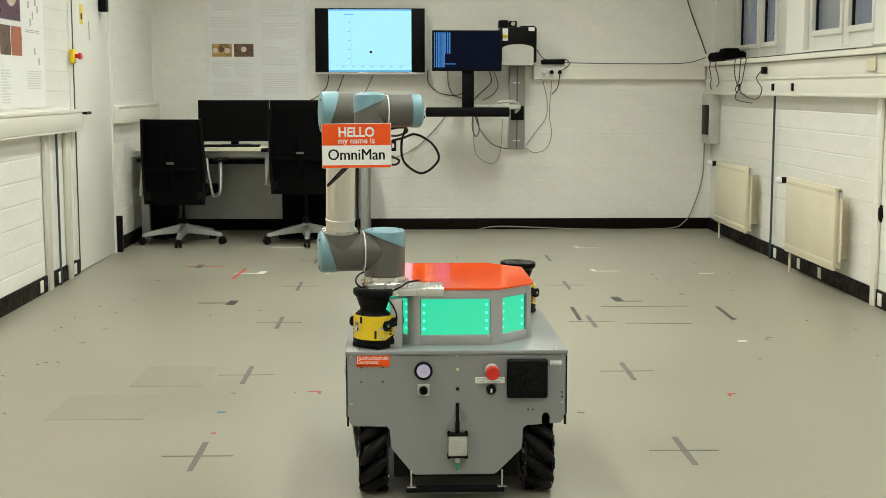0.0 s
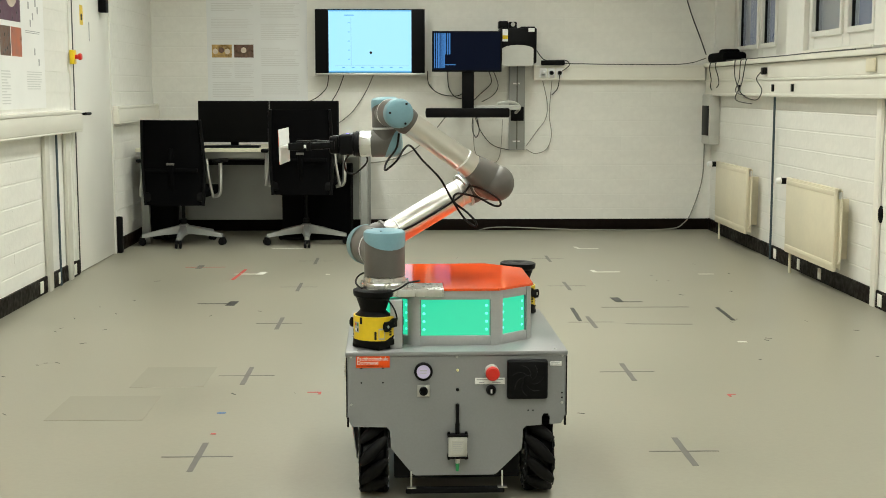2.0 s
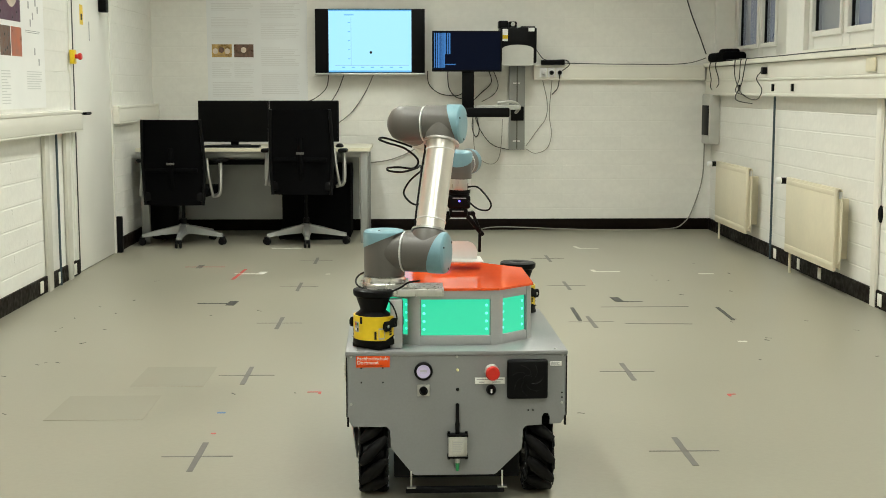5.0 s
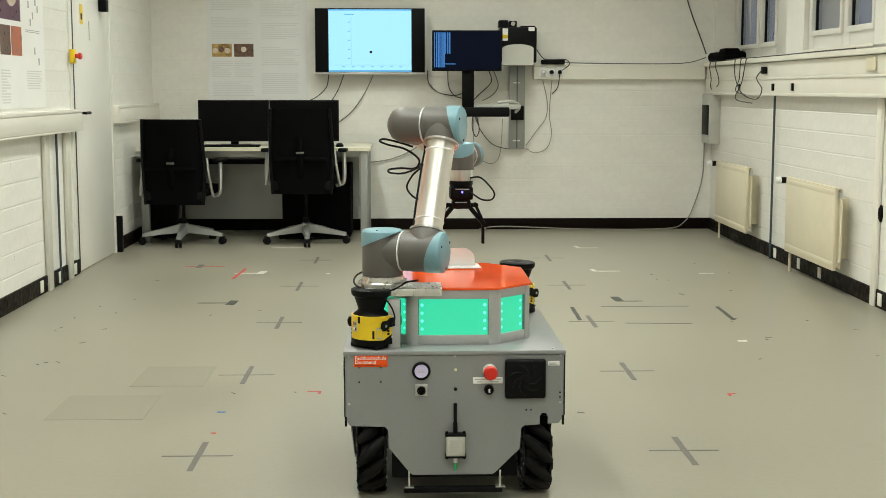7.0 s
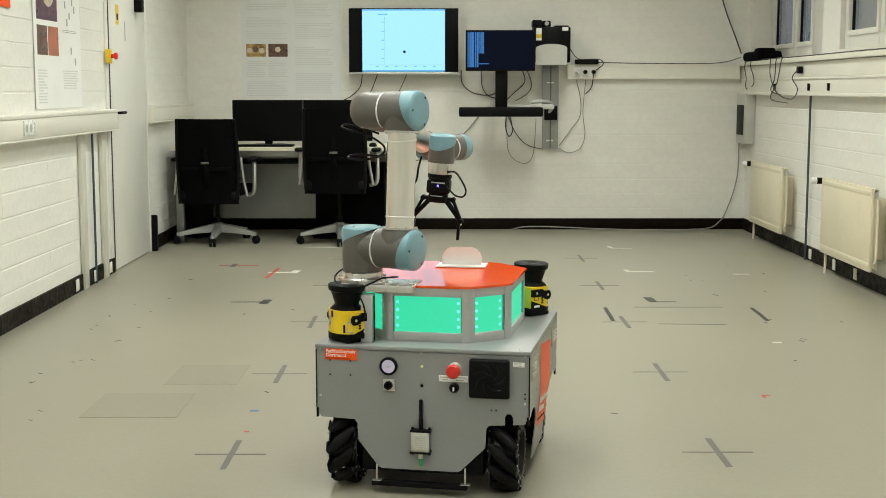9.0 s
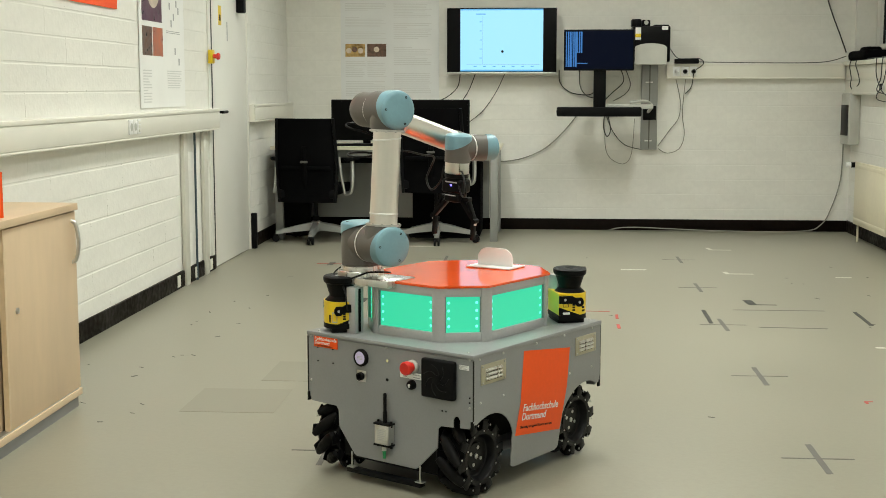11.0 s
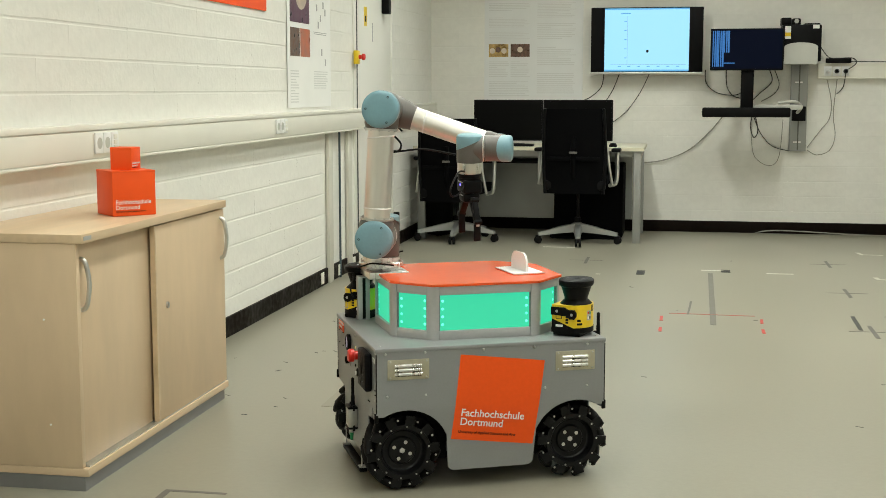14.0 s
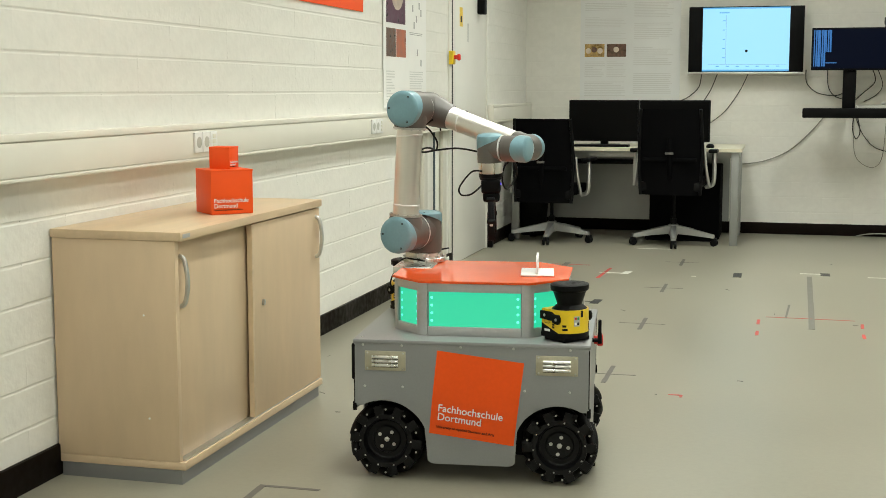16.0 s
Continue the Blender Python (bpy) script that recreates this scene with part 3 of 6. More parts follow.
# ---- television and the second screen
tv = empty("television", "wall-mounted television showing a pale blue plot", "television")
TX0, TX1, TZ0, TZ1, TY = -0.785, 0.136, 1.335, 1.873, YB - 0.13
part("casing", box(TX0, TX1, TY, TY + 0.055, TZ0, TZ1, bevel=0.006), BLACK, tv)
part("chin", box(TX0 - 0.002, TX1 + 0.002, TY - 0.006, TY + 0.03, TZ0 - 0.012, TZ0 + 0.006, bevel=0.003), ALUMATT, tv)
part("edge_trim", box(TX1 - 0.002, TX1 + 0.004, TY - 0.004, TY + 0.03, TZ0, TZ1, bevel=0.002), ALUMATT, tv)
part("mount", box(-0.45, -0.20, TY + 0.055, YB, 1.45, 1.75), BLACK, tv)
scr = part("picture", box(-0.672, 0.022, TY - 0.003, TY + 0.002, TZ0 + 0.012, TZ1 - 0.008), SCREEN, tv, "glowing pale blue plot window")
part("title_bar", box(-0.672, 0.022, TY - 0.0042, TY - 0.003, TZ1 - 0.020, TZ1 - 0.008), SCREENBAR, scr)
part("task_bar", box(-0.672, 0.022, TY - 0.0042, TY - 0.003, TZ0 + 0.012, TZ0 + 0.026), SCREENBAR, scr)
part("axis_line", box(-0.485, -0.482, TY - 0.0042, TY - 0.003, TZ0 + 0.07, TZ1 - 0.07), SCREENLINE, scr)
part("axis_line", box(-0.62, 0.0, TY - 0.0042, TY - 0.003, TZ0 + 0.066, TZ0 + 0.069), SCREENLINE, scr)
for k in range(7):
    part("axis_mark", box(-0.56 + 0.08 * k, -0.535 + 0.08 * k, TY - 0.0042, TY - 0.003, TZ0 + 0.05, TZ0 + 0.056), SCREENBAR, scr)
for k in range(5):
    part("axis_mark", box(-0.51, -0.49, TY - 0.0042, TY - 0.003, TZ0 + 0.12 + 0.075 * k, TZ0 + 0.126 + 0.075 * k), SCREENBAR, scr)
part("menu_bar", box(-0.54, -0.46, TY - 0.0042, TY - 0.003, TZ1 - 0.055, TZ1 - 0.047), SCREENBAR, scr)
part("plot_dot", revolve([(0.011, 0), (0.011, 0.001), (0, 0.0012)], Matrix.Translation((-0.318, TY - 0.003, 1.512)) @ pose(0, 0, 0, 90), 14), INK, scr)

rail = empty("screen_stand", "grey wall rail with monitor and keyboard tray", "monitor stand")
part("rail", box(0.852, 0.988, YB - 0.05, YB - 0.007, 0.69, 1.45, bevel=0.004), DESKGREY, rail)
for z in (0.76, 0.95, 1.25):
    part("rail_mark", box(0.885, 0.945, YB - 0.0515, YB - 0.0505, z, z + 0.012), PAPER, rail)
part("rail_groove", box(0.915, 0.925, YB - 0.052, YB - 0.050, 0.70, 1.44), GREYTAPE, rail)
part("slider", box(0.865, 0.975, YB - 0.10, YB - 0.05, 0.94, 1.06, bevel=0.006), BLACK, rail)
part("tray_arm", box(0.55, 0.93, YB - 0.30, YB - 0.26, 1.035, 1.075, bevel=0.008), BOXGREY, rail)
part("tray_bracket", cable([(0.90, YB - 0.08, 1.0), (0.93, YB - 0.18, 1.06), (0.86, YB - 0.27, 1.10), (0.74, YB - 0.28, 1.09)], 0.013), BOXGREY, rail)
tray = part("keyboard_tray", box(0.135, 0.82, YB - 0.52, YB - 0.26, 1.005, 1.025, bevel=0.006), BLACK, rail, "black keyboard tray")
part("tray_rim", box(0.135, 0.82, YB - 0.53, YB - 0.51, 0.978, 1.055, bevel=0.012), BLACK, tray)
part("mouse_lip", box(0.60, 0.80, YB - 0.50, YB - 0.28, 1.024, 1.048, bevel=0.006), BLACK, tray)
part("post", box(0.44, 0.54, YB - 0.33, YB - 0.27, 1.02, 1.40, bevel=0.008), BLACK, rail)
mon = part("monitor", box(0.192, 0.765, YB - 0.36, YB - 0.31, 1.350, 1.682, bevel=0.005), BLACK, rail, "dark monitor with blue stripes")
part("screen", box(0.204, 0.753, YB - 0.3620, YB - 0.3595, 1.364, 1.672), SCREENDARK, mon)
for k in range(9):
    x = 0.208 + 0.0150 * k
    part("stripe", box(x, x + 0.0075 + 0.003 * (k % 3), YB - 0.3634, YB - 0.362, 1.380 if k < 6 else 1.492, 1.664), SCREENBLUE, mon)
part("stripe", box(0.30, 0.385, YB - 0.3634, YB - 0.362, 1.404, 1.412), SCREENBLUE, mon)
bm = box(0.755, 1.060, YB - 0.30, YB - 0.06, 1.420, 1.712, bevel=0.012)
box(0.748, 0.825, YB - 0.26, YB - 0.10, 1.710, 1.770, bevel=0.008, bm=bm)
box(0.832, 0.900, YB - 0.24, YB - 0.12, 1.710, 1.765, bevel=0.010, bm=bm)
box(0.93, 1.05, YB - 0.26, YB - 0.10, 1.708, 1.724, bevel=0.005, bm=bm)
unit = tagged(part("projector_unit", bm, BLACK), "black device with an arched grey front on the wall", "projector")
arch = [(0.772, 1.400), *[(0.902 - 0.130 * math.cos(math.pi * k / 14), 1.535 + 0.036 * math.sin(math.pi * k / 14)) for k in range(15)], (1.032, 1.400)]
part("front_cover", prism(arch, 0.215, pose(0, YB - 0.315, 0)), BOXGREY, unit, "grey arched cover")
part("lens_window", revolve([(0.016, 0), (0.018, 0.004), (0.010, 0.006), (0, 0.006)], Matrix.Translation((0.866, YB - 0.24, 1.742)) @ pose(0, 0, 0, 90), 16), BOXGREY, unit)
part("label_sticker", box(0.775, 0.82, YB - 0.3015, YB - 0.300, 1.60, 1.70), PAPER, unit)
part("label_sticker", box(0.775, 0.82, YB - 0.3022, YB - 0.3012, 1.62, 1.65), YELLOW, unit)
part("label_sticker", box(0.99, 1.04, YB - 0.3015, YB - 0.300, 1.68, 1.71), PAPER, unit)


# ---- cables hanging on the walls
def loose_cable(pts, r=0.0048, mat=None, label="thin dark cable hanging on the wall"):
    return tagged(part("cable", cable(pts, r * 0.85, 6, 6), mat or DARKCABLE), label, "cable")


b = YB - 0.02
PALECABLE = material("pale_cable", (0.26, 0.255, 0.22), 0.5)
SLIMCABLE = material("grey_cable", (0.10, 0.10, 0.09), 0.5)
DARKCABLE = material("dark_grey_cable", (0.035, 0.034, 0.032), 0.5)
loose_cable([(-0.68, b, 1.33), (-0.70, b, 1.22), (-0.78, b, 1.14), (-0.86, b, 1.10)])
loose_cable([(-0.55, b, 1.33), (-0.60, b, 1.2), (-0.66, b, 1.10)])
loose_cable([(-0.30, b, 1.33), (-0.37, b, 1.18), (-0.48, b, 1.02), (-0.60, b, 0.92)], 0.004)
loose_cable([(0.16, b, 1.36), (0.17, b, 1.25), (0.26, b, 1.17), (0.40, b, 1.15), (0.47, b, 1.18)])
loose_cable([(0.33, b, 1.36), (0.34, b, 1.22), (0.40, b, 1.14), (0.50, b, 1.12)])
loose_cable([(0.68, b, 1.36), (0.70, b, 1.26), (0.60, b, 1.16), (0.52, b, 1.08)])
loose_cable([(0.72, b, 1.36), (0.76, b, 1.24), (0.72, b, 1.16), (0.62, b, 1.10)], 0.004)
loose_cable([(0.33, b, 1.0), (0.22, b, 0.86), (0.05, b, 0.70), (-0.15, b, 0.61), (-0.34, b, 0.58)], 0.006, PALECABLE)
loose_cable([(0.55, b, 1.0), (0.54, b, 0.88), (0.57, b, 0.80), (0.60, b, 0.86), (0.57, b, 1.0)], 0.005)
loose_cable([(0.56, b, 0.98), (0.62, b, 0.84), (0.72, b, 0.73), (0.86, b, 0.69)], 0.004)
loose_cable([(0.55, b, 0.95), (0.56, b, 0.7), (0.62, b, 0.60), (0.72, b, 0.57), (0.78, b, 0.66), (0.80, b, 0.95)], 0.003, PALECABLE)
loose_cable([(1.0, b, 0.70), (1.08, b, 0.66), (1.18, b, 0.70), (1.22, b, 0.82), (1.20, b, 1.0), (1.22, b, 1.28)], 0.004, PALECABLE)
loose_cable([(1.0, b, 0.72), (1.10, b, 0.86), (1.17, b, 0.96), (1.18, b, 1.10), (1.14, b, 1.28)], 0.004, PALECABLE)
loose_cable([(1.28, b - 0.05, 1.33), (1.27, b, 1.22), (1.22, b, 1.16)], 0.005)
loose_cable([(1.07, b - 0.05, 1.55), (1.14, b - 0.05, 1.46), (1.22, b - 0.05, 1.45), (1.33, b - 0.05, 1.45), (1.36, b - 0.05, 1.41), (1.30, b - 0.05, 1.36)], 0.0045)
tagged(part("power_strip", box(1.12, 1.32, YB - 0.09, YB - 0.05, 1.41, 1.45, bevel=0.006), BLACK), "small black power strip on the trunking", "power strip")
loose_cable([(1.32, b - 0.03, 1.425), (1.7, b - 0.03, 1.418), (2.2, b - 0.03, 1.416), (2.40, b - 0.03, 1.43), (2.53, b - 0.03, 1.47)], 0.0045, SLIMCABLE)
loose_cable([(2.32, b, 2.1), (2.40, b, 1.85), (2.48, b, 1.65), (2.53, b - 0.03, 1.50)], 0.006)
loose_cable([(2.54, b, 0.75), (2.53, b, 0.45), (2.46, b, 0.2), (2.38, b, 0.06), (2.2, b - 0.05, 0.008), (1.5, b - 0.07, 0.008), (0.8, b - 0.04, 0.03), (0.6, b - 0.06, 0.008)], 0.006, PALECABLE)
loose_cable([(2.55, b, 1.28), (2.54, b - 0.02, 1.2), (2.55, b - 0.02, 1.165)], 0.004, PALECABLE)
e = XR - 0.09
for k, (y, z0, z1, sway) in enumerate(((10.75, 1.38, 1.20, 0.04), (10.55, 1.39, 1.22, -0.05), (9.75, 1.40, 1.16, 0.2), (9.60, 1.40, 1.10, 0.35))):
    loose_cable([(XR - 0.10, y, 1.432), (XR - 0.11, y, z0), (e, y + sway * 0.5, (z0 + z1) / 2), (e, y + sway, z1 + 0.03), (e, y - sway * 0.4, z1)], 0.0045)
loose_cable([(XR - 0.10, 9.95, 1.432), (XR - 0.11, 9.9, 1.3), (XR - 0.105, 9.7, 1.17), (XR - 0.105, 9.3, 1.13), (XR - 0.105, 9.15, 1.2), (XR - 0.105, 9.3, 1.28), (XR - 0.09, 9.2, 1.34)], 0.0045)
loose_cable([(XR - 0.06, 10.6, 1.437), (XR - 0.07, 9.9, 1.433), (XR - 0.05, 9.0, 1.433), (XR - 0.07, 8.0, 1.433), (XR - 0.05, 7.4, 1.433)], 0.0045)
bm = box(XR - 0.09, XR + 0.10, 10.36, 10.93, 1.426, 1.505, bevel=0.03, seg=3)
box(XR - 0.07, XR + 0.06, 10.42, 10.62, 1.48, 1.53, bevel=0.02, bm=bm)
tagged(part("equipment_case", bm, MESHBLACK), "black soft equipment case on the window ledge", "case")
tagged(part("wall_hook", revolve([(0.035, 0), (0.035, 0.01), (0.02, 0.02), (0, 0.022)], EASTFRAME(7.02, 0.52) @ Matrix.Diagonal((0.8, 1.4, 1, 1)), 18), BLACK), "small black oval fitting on the wall", "fitting")
tagged(part("wall_plug", box(XR - 0.10, XR - 0.07, 9.15, 9.22, 1.31, 1.36, bevel=0.006), BLACK), "black plug in the upper trunking", "plug")

# ---- desk with screens
desk = empty("desk", "long office desk with pale top, grey legs", "desk")
part("tabletop", box(-2.13, -0.305, 10.12, 10.98, 0.722, 0.748, bevel=0.003), DESKTOP, desk)
part("edge_band", box(-2.13, -0.305, 10.114, 10.12, 0.722, 0.748), DESKTOP, desk)
for x in (-2.10, -0.385):
    for y in (10.14, 10.88):
        part("leg", box(x, x + 0.06, y, y + 0.06, 0.0, 0.721, bevel=0.004), DESKGREY, desk)
        part("foot", box(x + 0.008, x + 0.052, y + 0.008, y + 0.052, 0.0, 0.05), BLACK, desk)
    part("side_rail", box(x + 0.01, x + 0.05, 10.20, 10.88, 0.66, 0.72), DESKGREY, desk)
part("front_rail", box(-2.04, -0.385, 10.17, 10.20, 0.675, 0.721), DESKGREY, desk)
part("modesty_panel", box(-2.0, -0.42, 10.84, 10.86, 0.12, 0.66), DESKGREY, desk)
part("cable_tray", box(-1.7, -0.6, 10.45, 10.60, 0.60, 0.64, bevel=0.01), BLACK, desk)
for x0, x1 in ((-1.690, -1.125), (-1.120, -0.565)):
    s = empty("desk_monitor", "black desktop monitor, switched off", "monitor", group="desk monitors")
    part("casing", box(x0, x1, 10.44, 10.48, 0.785, 1.115, bevel=0.005), BLACK, s)
    part("screen", box(x0 + 0.012, x1 - 0.012, 10.4375, 10.4405, 0.800, 1.103), OFFSCREEN, s)
    part("neck", box((x0 + x1) / 2 - 0.03, (x0 + x1) / 2 + 0.03, 10.48, 10.52, 0.755, 1.0), BLACK, s)
    part("foot", box((x0 + x1) / 2 - 0.12, (x0 + x1) / 2 + 0.12, 10.40, 10.58, 0.749, 0.760, bevel=0.004), BLACK, s)
for x0, x1 in ((-1.62, -1.18), (-1.05, -0.62)):
    kb = tagged(part("keyboard", box(x0, x1, 10.20, 10.33, 0.749, 0.766, bevel=0.004), BLACK), "black computer keyboard on the desk", "keyboard")
tagged(part("mouse", revolve([(0.03, 0), (0.032, 0.012), (0.02, 0.028), (0, 0.032)], Matrix.Translation((-0.55, 10.26, 0.749)) @ Matrix.Diagonal((1, 1.6, 1, 1)), 16), BLACK), "black computer mouse on the desk", "mouse")
pc = empty("computer_cabinet", "black cabinet standing under the desk", "cabinet")
part("body", box(-1.02, -0.47, 10.35, 10.80, 0.02, 0.60, bevel=0.01), MESHBLACK, pc)
part("plinth", box(-1.0, -0.49, 10.37, 10.78, 0.0, 0.02), BLACK, pc)
tagged(part("waste_bin", revolve([(0.10, 0), (0.13, 0.30), (0.126, 0.30), (0.096, 0.006), (0, 0.006)], pose(-2.0, 10.55, 0), 24), BLACK), "black waste bin under the desk", "bin")


# ---- office chairs
def office_chair(m, high):
    c = empty("office_chair", "black mesh office chair with silver five-star base", "chair", m, "office chairs")
    bm, n, rows = bmesh.new(), 10, []
    lo, hi = 0.345 + high, 0.995 + high
    for k in range(9):
        z = lo + (hi - lo) * k / 8
        half = 0.222 + 0.008 * math.sin(math.pi * k / 8)
        rows.append([(-half + 2 * half * i / n, -0.235 + 0.05 * (1 - (2 * i / n - 1) ** 2) * -1 - 0.045 * (k / 8) ** 1.5, z) for i in range(n + 1)])
    shell = []
    for dy in (0.0, 0.022):
        vs = [[bm.verts.new((x, y + dy, z)) for x, y, z in row] for row in rows]
        for a, b_ in zip(vs, vs[1:]):
            for i in range(n):
                bm.faces.new((a[i], a[i + 1], b_[i + 1], b_[i]))
        shell.append(vs)
    f, g = shell
    for i in range(n):
        bm.faces.new((f[0][i], f[0][i + 1], g[0][i + 1], g[0][i])), bm.faces.new((f[-1][i], f[-1][i + 1], g[-1][i + 1], g[-1][i]))
    for k in range(8):
        bm.faces.new((f[k][0], f[k + 1][0], g[k + 1][0], g[k][0])), bm.faces.new((f[k][-1], f[k + 1][-1], g[k + 1][-1], g[k][-1]))
    part("backrest", bm, MESHBLACK, c)
    for x in (-0.238, 0.238):
        part("back_frame", cable([(x * 0.94, -0.245, lo), (x, -0.25, (lo + hi) / 2), (x * 0.94, -0.292, hi)], 0.013), BLACK, c)
    part("back_spine", cable([(0, -0.05, 0.40 + high), (0, -0.24, 0.42 + high), (0, -0.305, 0.60 + high), (0, -0.31, 0.78 + high)], 0.022), MESHBLACK, c)
    part("lumbar_bar", box(-0.2, 0.2, -0.312, -0.288, 0.60 + high, 0.63 + high, bevel=0.006), MESHBLACK, c)
    part("spine_clip", box(-0.03, 0.03, -0.335, -0.325, 0.655 + high, 0.672 + high, bevel=0.003), GREYTAPE, c)
    part("seat", box(-0.25, 0.25, -0.22, 0.26, 0.40 + high, 0.475 + high, bevel=0.03, seg=3), MESHBLACK, c)
    part("mechanism", box(-0.10, 0.10, -0.12, 0.14, 0.335 + high, 0.402 + high, bevel=0.015), BLACK, c)
    part("skirt_bar", box(-0.24, 0.24, -0.255, -0.22, 0.375 + high, 0.445 + high, bevel=0.012), BLACK, c)
    for s in (-1, 1):
        arm = part("armrest", box(s * 0.30 - 0.035, s * 0.30 + 0.035, -0.12, 0.14, 0.66 + high, 0.69 + high, bevel=0.012), BLACK, c)
        part("arm_post", cable([(s * 0.30, 0.0, 0.66 + high), (s * 0.305, -0.02, 0.52 + high), (s * 0.295, -0.02, 0.42 + high), (s * 0.24, 0.0, 0.395 + high)], 0.017), ALUMATT, arm)
        part("arm_brace", cable([(s * 0.245, -0.20, 0.70 + high), (s * 0.262, -0.20, 0.55 + high), (s * 0.285, -0.18, 0.41 + high)], 0.012), ALUMATT, c)
    part("gas_lift", revolve([(0.025, 0.10), (0.025, 0.20), (0.014, 0.20), (0.014, 0.34 + high)], None, 16), BLACK, c)
    part("hub", revolve([(0.035, 0.075), (0.042, 0.085), (0.042, 0.150), (0.03, 0.160)], None, 20), ALUMATT, c)
    for k in range(5):
        a = math.radians(-90 + 8 + 72 * k)
        d = Vector((math.cos(a), math.sin(a), 0))
        spoke = bmesh.new()
        w0, w1 = 0.032, 0.018
        side = Vector((-d.y, d.x, 0))
        ring = []
        for r, z0, z1, w in ((0.03, 0.085, 0.150, w0), (0.16, 0.078, 0.124, 0.026), (0.325, 0.062, 0.088, w1)):
            ring.append([spoke.verts.new(d * r + side * sx * w + Vector((0, 0, z))) for sx, z in ((-1, z0), (1, z0), (0.7, z1), (-0.7, z1))])
        for p, q in zip(ring, ring[1:]):
            for i in range(4):
                spoke.faces.new((p[i], p[(i + 1) % 4], q[(i + 1) % 4], q[i]))
        spoke.faces.new(ring[0]), spoke.faces.new(ring[-1])
        sp = part("base_spoke", spoke, DESKGREY, c)
        for s in (-1, 1):
            p0 = d * 0.325 + side * (s * 0.006)
            part("caster", rod((p0.x, p0.y, 0.028), (p0.x + side.x * s * 0.018, p0.y + side.y * s * 0.018, 0.028), 0.0275, seg=18, bevel=0.004), BLACK, sp)
        part("caster_hood", box(-0.018, 0.018, -0.022, 0.022, 0.035, 0.064, bevel=0.006, m=Matrix.Translation(d * 0.325) @ pose(0, 0, 0, 0, 0, math.degrees(a))), BLACK, sp)
    return c


office_chair(pose(-1.77, 10.13, 0, 0, 0, -6), -0.02)
office_chair(pose(-0.81, 10.14, 0, 0, 0, -3), 0.058)

# ---- sideboard with orange boxes
CX0, CX1, CY0, CY1 = -2.165, -1.752, 3.50, 4.715
side = empty("sideboard", "maple sideboard with two sliding doors", "cabinet")
part("plinth", box(CX0 + 0.012, CX1 + 0.008, CY0 - 0.002, CY1 - 0.02, 0.0, 0.043), PLINTH, side)
part("top_board", box(CX0 - 0.004, CX1 + 0.022, CY0 - 0.004, CY1 + 0.004, 0.749, 0.776, bevel=0.002), MAPLE_TOP, side)
part("side_board", box(CX0, CX1, CY0, CY0 + 0.022, 0.069, 0.748, bevel=0.001), MAPLE, side)
part("side_board", box(CX0, CX1, CY1 - 0.022, CY1, 0.069, 0.748, bevel=0.001), MAPLE, side)
part("bottom_board", box(CX0, CX1 + 0.018, CY0 + 0.0, CY1, 0.044, 0.068, bevel=0.001), MAPLE, side)
part("back_board", box(CX0, CX0 + 0.01, CY0 + 0.02, CY1 - 0.02, 0.08, 0.75), MAPLE, side)
part("track", box(CX1 - 0.05, CX1 + 0.012, CY0 + 0.022, CY1 - 0.022, 0.068, 0.073), ALUMATT, side)
d1 = part("sliding_door", box(CX1 - 0.030, CX1 - 0.012, CY0 + 0.022, 4.10, 0.074, 0.744, bevel=0.001), MAPLE, side)
d2 = part("sliding_door", box(CX1 - 0.006, CX1 + 0.013, 4.050, CY1 - 0.004, 0.074, 0.744, bevel=0.001), MAPLE, side)
part("door_edge", box(CX1 - 0.004, CX1 + 0.0140, 4.047, 4.062, 0.074, 0.744), MAPLE_TOP, d2)
for x, y, z, d in ((CX1 - 0.012, CY0 + 0.055, 0.62, d1), (CX1 + 0.013, CY1 - 0.045, 0.635, d2)):
    part("handle", cable([(x - 0.002, y, z + 0.078), (x + 0.016, y, z + 0.064), (x + 0.026, y, z), (x + 0.016, y, z - 0.064), (x - 0.002, y, z - 0.078)], 0.0075, 10), ALUMATT, d, "curved metal handle")
part("lock", revolve([(0.011, 0), (0.011, 0.006), (0.005, 0.007), (0, 0.004)], Matrix.Translation((CX1 + 0.013, 4.14, 0.463)) @ pose(0, 0, 0, 0, 90, 0), 18), STEEL, d2)
for x, z in ((-1.86, 0.52), (-1.85, 0.20)):
    part("pin", revolve([(0.0035, 0), (0.0035, 0.001), (0, 0.0015)], Matrix.Translation((x, CY0, z)) @ pose(0, 0, 0, 90), 8), PAPER, side)
part("maker_tag", box(CX1 + 0.022, CX1 + 0.023, CY0 + 0.01, CY0 + 0.06, 0.757, 0.769), GREYINK, side)


# ---- the mobile robot: origin on the floor under its centre, front towards -y
HW, HL, TOP = 0.3234, 0.3574, 0.445
WHEEL_R, WHEEL_X, WHEEL_Y = 0.119, 0.245, 0.268
robot = empty("mobile_robot", "grey four-wheeled mobile robot with lantern deck and arm", "robot")


def skirt_x(z):
    """How far out the side panel stands at height z: upright above, leaning in below."""
    return HW if z > 0.262 else HW - (0.262 - z) * 0.115


